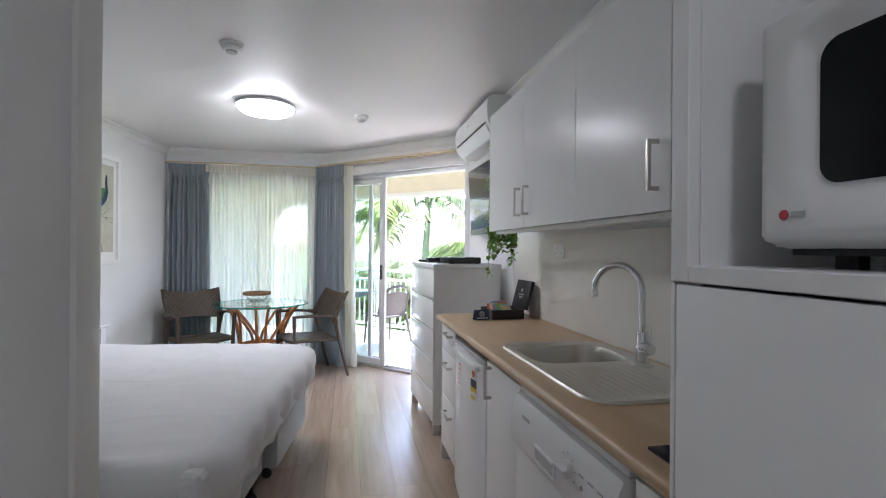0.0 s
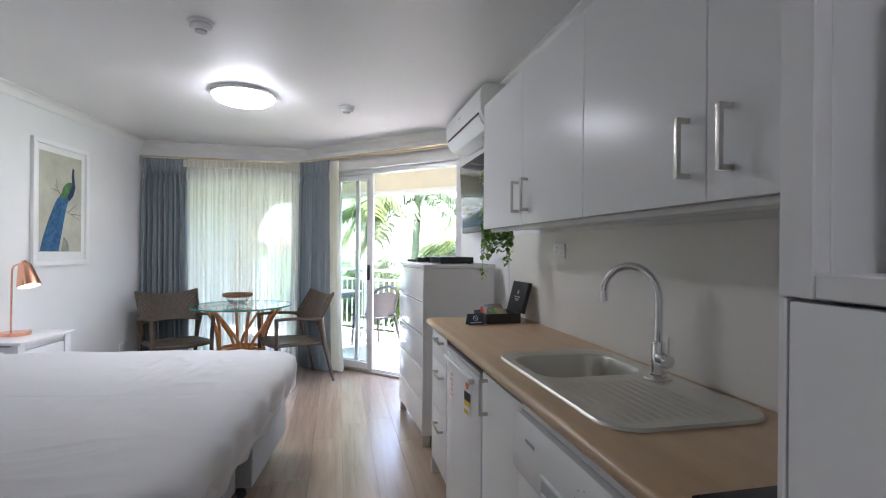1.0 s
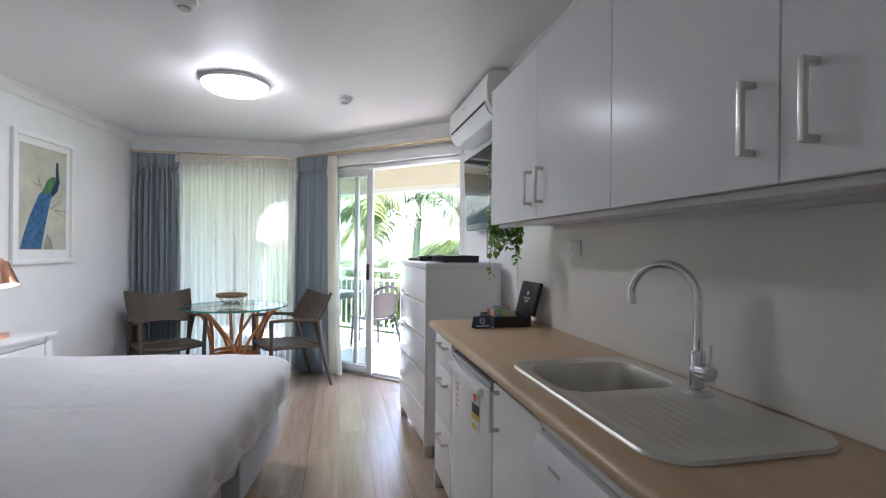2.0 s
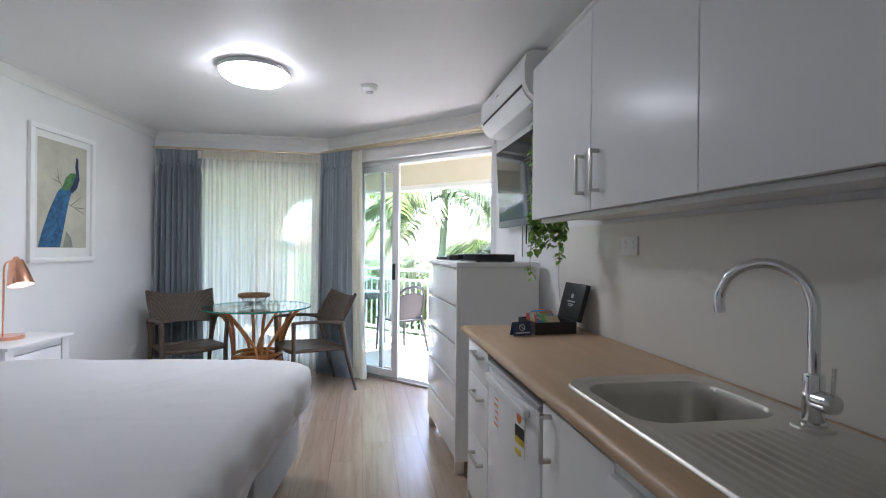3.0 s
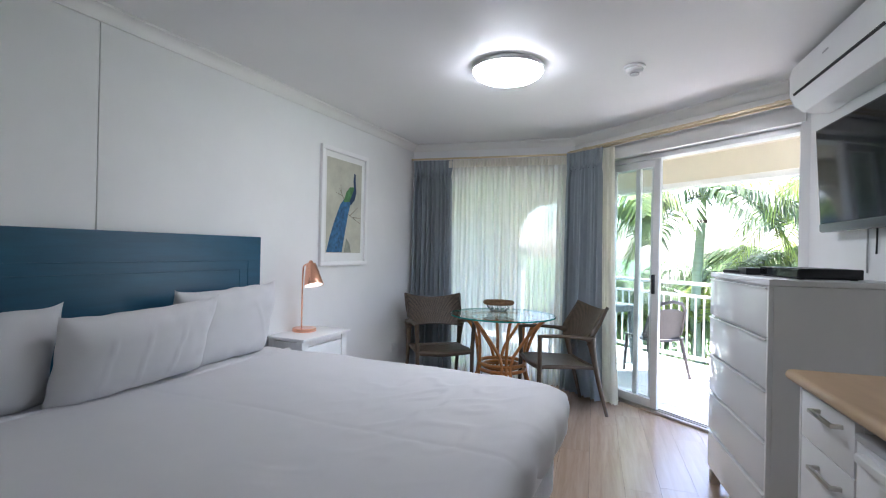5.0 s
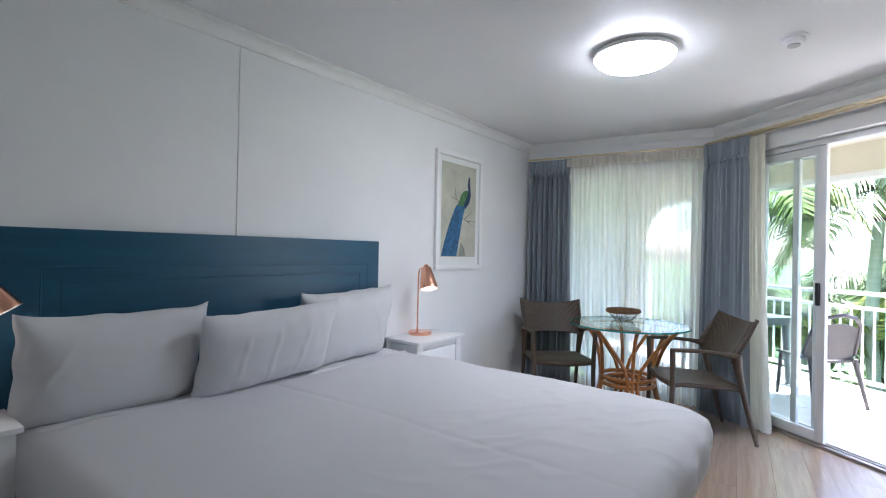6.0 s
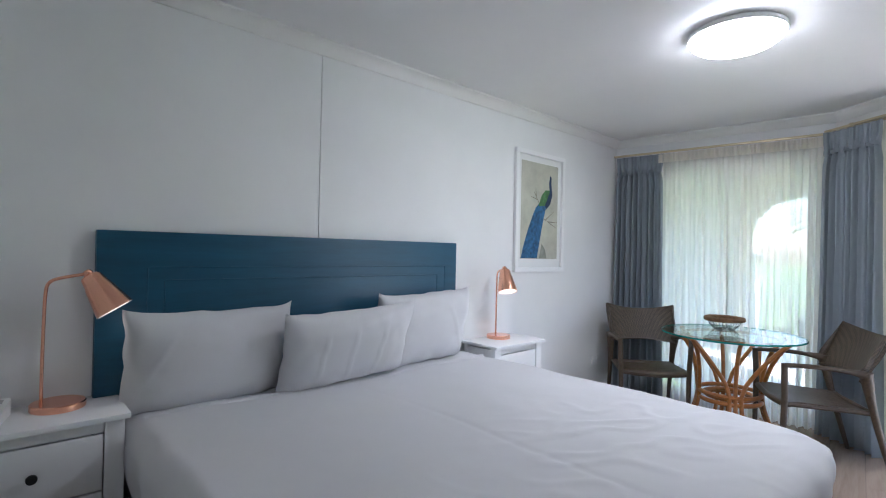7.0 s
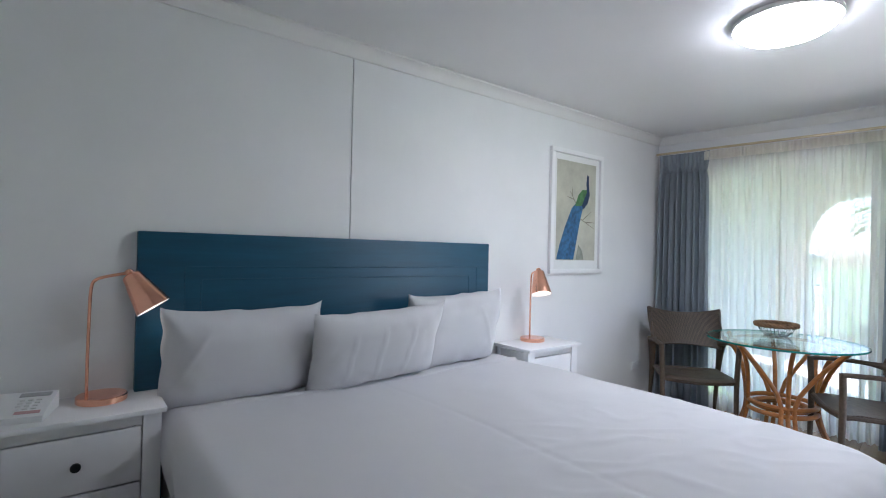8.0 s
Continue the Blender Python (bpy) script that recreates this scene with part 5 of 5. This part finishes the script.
part("header_tape", surface(lambda u, v: (*wpt(0.42 + 1.18 * u, -0.090 + 0.006 * math.sin(u * 240)), 2.232 - 0.075 * v), 260, 2, 0.003), SHEERD, bpy.data.objects["sheer_curtain"], smooth=80)

BRASS = mat("cream_track_metal", (0.62, 0.52, 0.33), 0.35, 0.4, var=0.06, scale=20)
solo("curtain_track", box(0.02, 1.66, -0.115, -0.095, 2.240, 2.258, 0.004), BRASS, "cream metal curtain track over the window", "curtain track", m=WIN)
ct = thing("curtain_track", "cream metal double curtain track over the balcony door", "curtain track", DOR)
part("rail", box(0.04, 1.96, -0.150, -0.132, 2.252, 2.268, 0.003), BRASS, ct)
part("rail", box(0.04, 1.96, -0.105, -0.087, 2.245, 2.261, 0.003), BRASS, ct)
for x in (0.25, 0.9, 1.5, 1.88):
    part("bracket", box(x - 0.012, x + 0.012, -0.150, -0.023, 2.2685, 2.273), BRASS, ct)

# ---- balcony furniture ----
OC = pose(-0.17, 7.15, -0.03, 0, 0, -143)
oc = thing("outdoor_chair", "grey-brown resin chair on the balcony", "chair", OC)


def oback(u, v):
    a = (u - 0.5) * 2
    w = 0.235 * (1 - 0.10 * v)
    return (a * w, 0.20 + 0.12 * v - 0.06 * a * a, 0.42 + 0.42 * v - 0.07 * a * a * v)


part("back_panel", surface(lambda u, v: oback(u, 0.0 + 0.80 * v), 20, 12, 0.012), OUTCH, oc, smooth=60)
part("back_rim", tube([oback(0, 0.1), oback(0, 0.6), oback(0.03, 0.9), oback(0.2, 1.0), oback(0.5, 1.0), oback(0.8, 1.0), oback(0.97, 0.9), oback(1, 0.6), oback(1, 0.1)], 0.018, 8), OUTCH, oc, smooth=60)
part("seat", surface(lambda u, v: ((u - 0.5) * 0.46, -0.22 + 0.43 * v, 0.43 - 0.02 * math.sin(math.pi * u)), 12, 12, 0.02), OUTCH, oc, smooth=60)
for s in (-1, 1):
    part("leg", tube([(s * 0.22, -0.21, 0), (s * 0.20, -0.19, 0.42)], [0.014, 0.02], 8), OUTCH, oc)
    part("leg", tube([(s * 0.24, 0.30, 0), (s * 0.20, 0.20, 0.42)], [0.014, 0.022], 8), OUTCH, oc)
ot = thing("outdoor_table", "dark grey resin table on the balcony", "table", pose(-0.90, 7.58, -0.03, 0, 0, -37))
part("tabletop", plate(round_rect(-0.42, 0.42, -0.42, 0.42, 0.08), 0.69, 0.715), OUTTB, ot)
part("apron", shell(-0.36, 0.36, -0.36, 0.36, 0.63, 0.689, 0.02), OUTTB, ot)
for x in (-0.33, 0.33):
    for y in (-0.33, 0.33):
        part("leg", tube([(x * 1.08, y * 1.08, 0), (x, y, 0.66)], [0.024, 0.034], 10), OUTTB, ot)

# ---- garden beyond the balcony ----
GRASS = mat("lawn", (0.05, 0.10, 0.025), 0.9, var=0.4, scale=0.8, bump=0.5, bscale=20)
solo("ground", box(-300, 300, 8.5, 400, -3.3, -3.2), GRASS, "green garden ground below the balcony", "ground", kind="structure", smooth=None)


def foliage_mat(name, c, glow=0.45):
    m = bpy.data.materials.new(name)
    m.use_nodes = True
    nt = m.node_tree
    b = nt.nodes["Principled BSDF"]
    b.inputs["Roughness"].default_value = 0.45
    geo = nt.nodes.new("ShaderNodeNewGeometry")
    ramp = nt.nodes.new("ShaderNodeValToRGB")
    ramp.color_ramp.elements[0].color = (*[k * 0.45 for k in c], 1)
    ramp.color_ramp.elements[1].color = (*[min(1, k * 1.55) for k in c], 1)
    nt.links.new(geo.outputs["Random Per Island"], ramp.inputs["Fac"])
    nt.links.new(ramp.outputs["Color"], b.inputs["Base Color"])
    tl = nt.nodes.new("ShaderNodeBsdfTranslucent")
    nt.links.new(ramp.outputs["Color"], tl.inputs["Color"])
    mx = nt.nodes.new("ShaderNodeMixShader")
    mx.inputs["Fac"].default_value = glow
    nt.links.new(b.outputs["BSDF"], mx.inputs[1])
    nt.links.new(tl.outputs["BSDF"], mx.inputs[2])
    nt.links.new(mx.outputs["Shader"], nt.nodes["Material Output"].inputs["Surface"])
    return m


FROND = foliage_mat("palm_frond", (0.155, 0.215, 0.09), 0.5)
# yellower, brighter copy of FROND; the sunlit look is put into its colour
FRONDY = foliage_mat("sun_painted_palm_frond", (0.27, 0.35, 0.075), 0.5)
BUSH = foliage_mat("broad_leaf", (0.06, 0.10, 0.035), 0.45)
TRUNK = mat("grey_green_palm_trunk", (0.36, 0.46, 0.30), 0.55, var=0.12, scale=2, bump=0.3, bscale=8, stretch=(1, 1, 8))
BARK = mat("bark", (0.12, 0.09, 0.06), 0.9, var=0.3, scale=6, bump=0.5, bscale=20)


def frond(bm, base, azim, rise, length, droop, rnd, leaflet=0.62):
    """Feather frond: a bent rib with drooping leaflets on both sides."""
    n = 32
    d = Vector((math.cos(azim), math.sin(azim), 0))
    side = Vector((-d.y, d.x, 0))
    pts = []
    for i in range(n + 1):
        t = i / n
        r = length * (t - 0.15 * t * t)
        pts.append(base + d * (r * math.cos(rise) ) + Vector((0, 0, math.sin(rise) * length * t - droop * t * t)))
    own = tube(pts[::3] + [pts[-1]], [0.022 - 0.018 * k / (len(pts[::3])) for k in range(len(pts[::3]) + 1)], 5)
    join(bm, own)
    for i in range(2, n + 1):
        t = i / n
        tang = (pts[i] - pts[i - 1]).normalized()
        for s in (-1, 1):
            for q in (0, 0.5):
                p = pts[i - 1].lerp(pts[i], q)
                L = leaflet * (0.55 + 0.9 * math.sin(math.pi * min(1, t * 0.9 + 0.08))) * rnd.uniform(0.8, 1.1)
                w = 0.015 + 0.009 * rnd.random()
                a = (tang * 0.55 + side * s * 0.85 + Vector((0, 0, rnd.uniform(0.0, 0.25)))).normalized()
                e1 = p + a * (L * 0.5) + Vector((0, 0, -0.05 * L))
                e2 = p + a * (L * 0.9) + Vector((0, 0, -0.42 * L))
                wv = tang * w
                v = [bm.verts.new(c) for c in (p - wv * 0.5, p + wv * 0.5, e1 + wv, e1 - wv, e2)]
                bm.faces.new((v[0], v[1], v[2], v[3]))
                bm.faces.new((v[3], v[2], v[4]))


def palm(x, y, top, seed, r=0.12, fronds=11, material=FROND, size=2.4, label="tall slender palm with feathery fronds", rises=(-0.2, 0.9), shape=()):
    rnd = random.Random(seed)
    p = thing("palm_tree", label, "palm tree", pose(x, y, -3.2), "garden palms")
    H = top + 3.2
    part("trunk", tube([(0.05 * math.sin(i * 0.7), 0, H * i / 10 - (0.3 if i == 0 else 0)) for i in range(11)], [r * (1.25 - 0.025 * i) for i in range(11)], 14), TRUNK, p, smooth=60)
    cs = [(0.05 * math.sin(7.0), 0, H - 0.02), (0.03, 0, H + 0.5), (0.02, 0, H + 0.9)]
    part("crownshaft", tube(cs, [r * 1.05, r * 0.9, r * 0.4], 14), mat("crownshaft", (0.34, 0.43, 0.13), 0.45, var=0.15), p, smooth=60)
    part("ring_scar", tube([(cs[0][0], 0, H - 0.05), (cs[0][0], 0, H + 0.01)], r * 1.22, 14), BARK, p, "brown leaf-scar ring", smooth=40)
    for az, rise, length, droop, material2 in shape:
        bm = bmesh.new()
        frond(bm, Vector((0.03, 0, H + rnd.uniform(0.45, 0.8))), radians(az), rise, length, droop, rnd)
        part("frond", bm, material2, p, smooth=None)
    for k in range(fronds):
        bm = bmesh.new()
        a = 2 * math.pi * k / fronds + rnd.uniform(-0.25, 0.25)
        frond(bm, Vector((0.02, 0, H + rnd.uniform(0.5, 0.85))), a, rnd.uniform(*rises), size * rnd.uniform(0.85, 1.1), size * rnd.uniform(0.35, 0.75), rnd)
        part("frond", bm, material, p, smooth=None)
    return p


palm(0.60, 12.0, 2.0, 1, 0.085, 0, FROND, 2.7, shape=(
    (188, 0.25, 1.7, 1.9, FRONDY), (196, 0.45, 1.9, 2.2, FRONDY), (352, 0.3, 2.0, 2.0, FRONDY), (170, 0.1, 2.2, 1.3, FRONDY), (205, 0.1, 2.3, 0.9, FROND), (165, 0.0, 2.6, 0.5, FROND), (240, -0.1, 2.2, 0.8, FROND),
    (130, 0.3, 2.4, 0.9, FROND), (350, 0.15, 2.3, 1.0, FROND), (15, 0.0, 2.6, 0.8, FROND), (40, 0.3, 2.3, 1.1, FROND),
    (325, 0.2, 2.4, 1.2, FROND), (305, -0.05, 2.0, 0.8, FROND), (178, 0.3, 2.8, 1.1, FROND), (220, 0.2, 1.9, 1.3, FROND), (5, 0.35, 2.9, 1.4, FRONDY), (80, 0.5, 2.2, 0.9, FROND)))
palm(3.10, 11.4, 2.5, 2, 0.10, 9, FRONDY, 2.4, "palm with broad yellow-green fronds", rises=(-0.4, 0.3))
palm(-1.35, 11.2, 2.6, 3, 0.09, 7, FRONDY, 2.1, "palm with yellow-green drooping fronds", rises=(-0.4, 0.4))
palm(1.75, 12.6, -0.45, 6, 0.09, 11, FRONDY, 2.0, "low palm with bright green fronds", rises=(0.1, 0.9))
palm(-0.35, 13.4, -0.35, 4, 0.08, 11, FROND, 1.9, "low palm with grey-green fronds", rises=(0.0, 0.9))
palm(2.3, 13.4, 0.65, 12, 0.09, 11, FROND, 2.3, "low palm with feathery green fronds", rises=(0.0, 0.7))
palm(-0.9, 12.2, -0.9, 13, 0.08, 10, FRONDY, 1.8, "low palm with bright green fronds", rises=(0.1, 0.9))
palm(0.9, 14.6, 0.0, 14, 0.09, 11, FROND, 2.3, "low palm with feathery green fronds", rises=(0.0, 0.8))
palm(-6.2, 14.0, 1.9, 5, 0.11, 9, FROND, 2.6)
palm(5.6, 14.0, 1.9, 7, 0.11, 9, FROND, 2.6)
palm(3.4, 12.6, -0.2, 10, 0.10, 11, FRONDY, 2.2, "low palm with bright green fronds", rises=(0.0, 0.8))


def tree(x, y, top, spread, seed, leaves=2600, label="leafy garden tree with a loose crown", material=BUSH, lo=0.35):
    rnd = random.Random(seed)
    t = thing("tree", label, "tree", pose(x, y, -3.2), "garden trees")
    H = top + 3.2
    tk = tube([(0, 0, -0.2), (0.05, 0.03, H * 0.25), (-0.04, 0.06, H * 0.5), (0.03, 0, H * 0.75)], [0.16, 0.13, 0.09, 0.04], 10)
    clumps = []
    for k in range(13):
        a = rnd.uniform(0, 6.28)
        rr = spread * math.sqrt(rnd.random()) * 0.8
        c = Vector((rr * math.cos(a), rr * math.sin(a), H * (lo + (0.95 - lo) * rnd.random())))
        clumps.append((c, spread * rnd.uniform(0.22, 0.4)))
        tube([(0, 0.03, H * 0.3), (c.x * 0.5, c.y * 0.5, (H * 0.3 + c.z) * 0.5 + 0.1), c], [0.06, 0.035, 0.012], 6, bm=tk)
    part("trunk", tk, BARK, t)
    bm = bmesh.new()
    for i in range(leaves):
        c, r = clumps[i % len(clumps)]
        q = Vector((rnd.gauss(0, 1), rnd.gauss(0, 1), rnd.gauss(0, 1))).normalized() * (r * rnd.random() ** 0.4)
        q.z *= 0.75
        d = Vector((rnd.uniform(-1, 1), rnd.uniform(-1, 1), rnd.uniform(-0.9, 0.3)))
        leaf_quad(bm, c + q, d, Vector((0, 0, 1)), rnd.uniform(0.12, 0.22))
    part("crown", bm, material, t, smooth=None)


BUSHY = foliage_mat("light_leaf", (0.11, 0.16, 0.04), 0.45)
tree(-0.6, 16.5, 0.2, 2.2, 21)
tree(3.2, 17.5, 0.2, 2.4, 22, material=BUSHY)
tree(1.5, 14.2, 0.55, 1.7, 28, 2200, material=BUSHY)
tree(-5.2, 17.5, -0.5, 2.4, 23)
tree(7.5, 18.0, 0.3, 2.6, 24)
tree(0.9, 10.8, -0.45, 1.4, 25, 2400, "rounded garden shrub with light green leaves", BUSHY, 0.2)
tree(-2.6, 12.2, -1.0, 1.5, 26, 2200, "rounded garden shrub with dark green leaves", BUSH, 0.2)
tree(3.6, 10.2, -0.3, 1.4, 27, 2200, "rounded garden shrub with light green leaves", BUSHY, 0.2)

# ---- neighbouring house far behind the trees ----
nh = thing("neighbour_house", "pale neighbouring house beyond the garden trees", "house", pose(-14, 34, -3.2, 0, 0, 12))
part("wall", box(-5, 5, 0, 7, 0, 4.6), CREAM, nh)
part("roof", prism([(-5.6, 4.6), (5.6, 4.6), (0, 7.0)], -0.6, 7.6), mat("grey_roof", (0.25, 0.26, 0.28), 0.7, var=0.1), nh, smooth=None)
for x in (-3.2, 0, 3.2):
    wd = part("window", box(x - 0.7, x + 0.7, -0.04, 0.02, 2.0, 3.4, 0.01, 1), ALU, nh)
    part("pane", box(x - 0.6, x + 0.6, -0.06, -0.045, 2.1, 3.3), SCREEN, wd)

# ---- planks and tiles ----
def clip(poly, a, b):
    out = []
    for i in range(len(poly)):
        p, q = poly[i], poly[(i + 1) % len(poly)]
        sp = (b[0] - a[0]) * (p[1] - a[1]) - (b[1] - a[1]) * (p[0] - a[0])
        sq = (b[0] - a[0]) * (q[1] - a[1]) - (b[1] - a[1]) * (q[0] - a[0])
        if sp >= 0:
            out.append(p)
        if (sp >= 0) != (sq >= 0):
            t = sp / (sp - sq)
            out.append((p[0] + (q[0] - p[0]) * t, p[1] + (q[1] - p[1]) * t))
    return out


LIMIT = [(-2.56, -1.05), (1.50, -1.05), (0.77, 4.92), (-0.815, 6.115), (-2.56, 5.87)]
back = KIT.inverted()
LIM = [tuple((back @ Vector((x, y, 0)))[:2]) for x, y in LIMIT]
rnd = random.Random(5)
PW, PL = 0.19, 1.28
for i in range(-16, 9):
    off = rnd.uniform(0, PL)
    for j in range(-2, 7):
        x0, y0 = 0.02 + i * PW, -1.3 + off + (j - 1) * PL
        q = [(x0, y0), (x0 + PW - 0.0012, y0), (x0 + PW - 0.0012, y0 + PL - 0.0012), (x0, y0 + PL - 0.0012)]
        for a, b in zip(LIM, LIM[1:] + LIM[:1]):
            q = clip(q, a, b) if len(q) > 2 else []
        if len(q) > 2:
            part("plank", plate(q, -0.010, 0.0), PLANK, floor, m=KIT)
tile = finish(box(0, 0.296, 0, 0.296, -0.045, -0.03, 0.0015, 1), "tile", PALETILE)
for i in range(-13, 9):
    for j in range(7):
        p = new("tile", tile)
        p.parent, p.location = bal_floor, (i * 0.30 + 0.07, 0.187 + j * 0.30 - 0.002, 0)
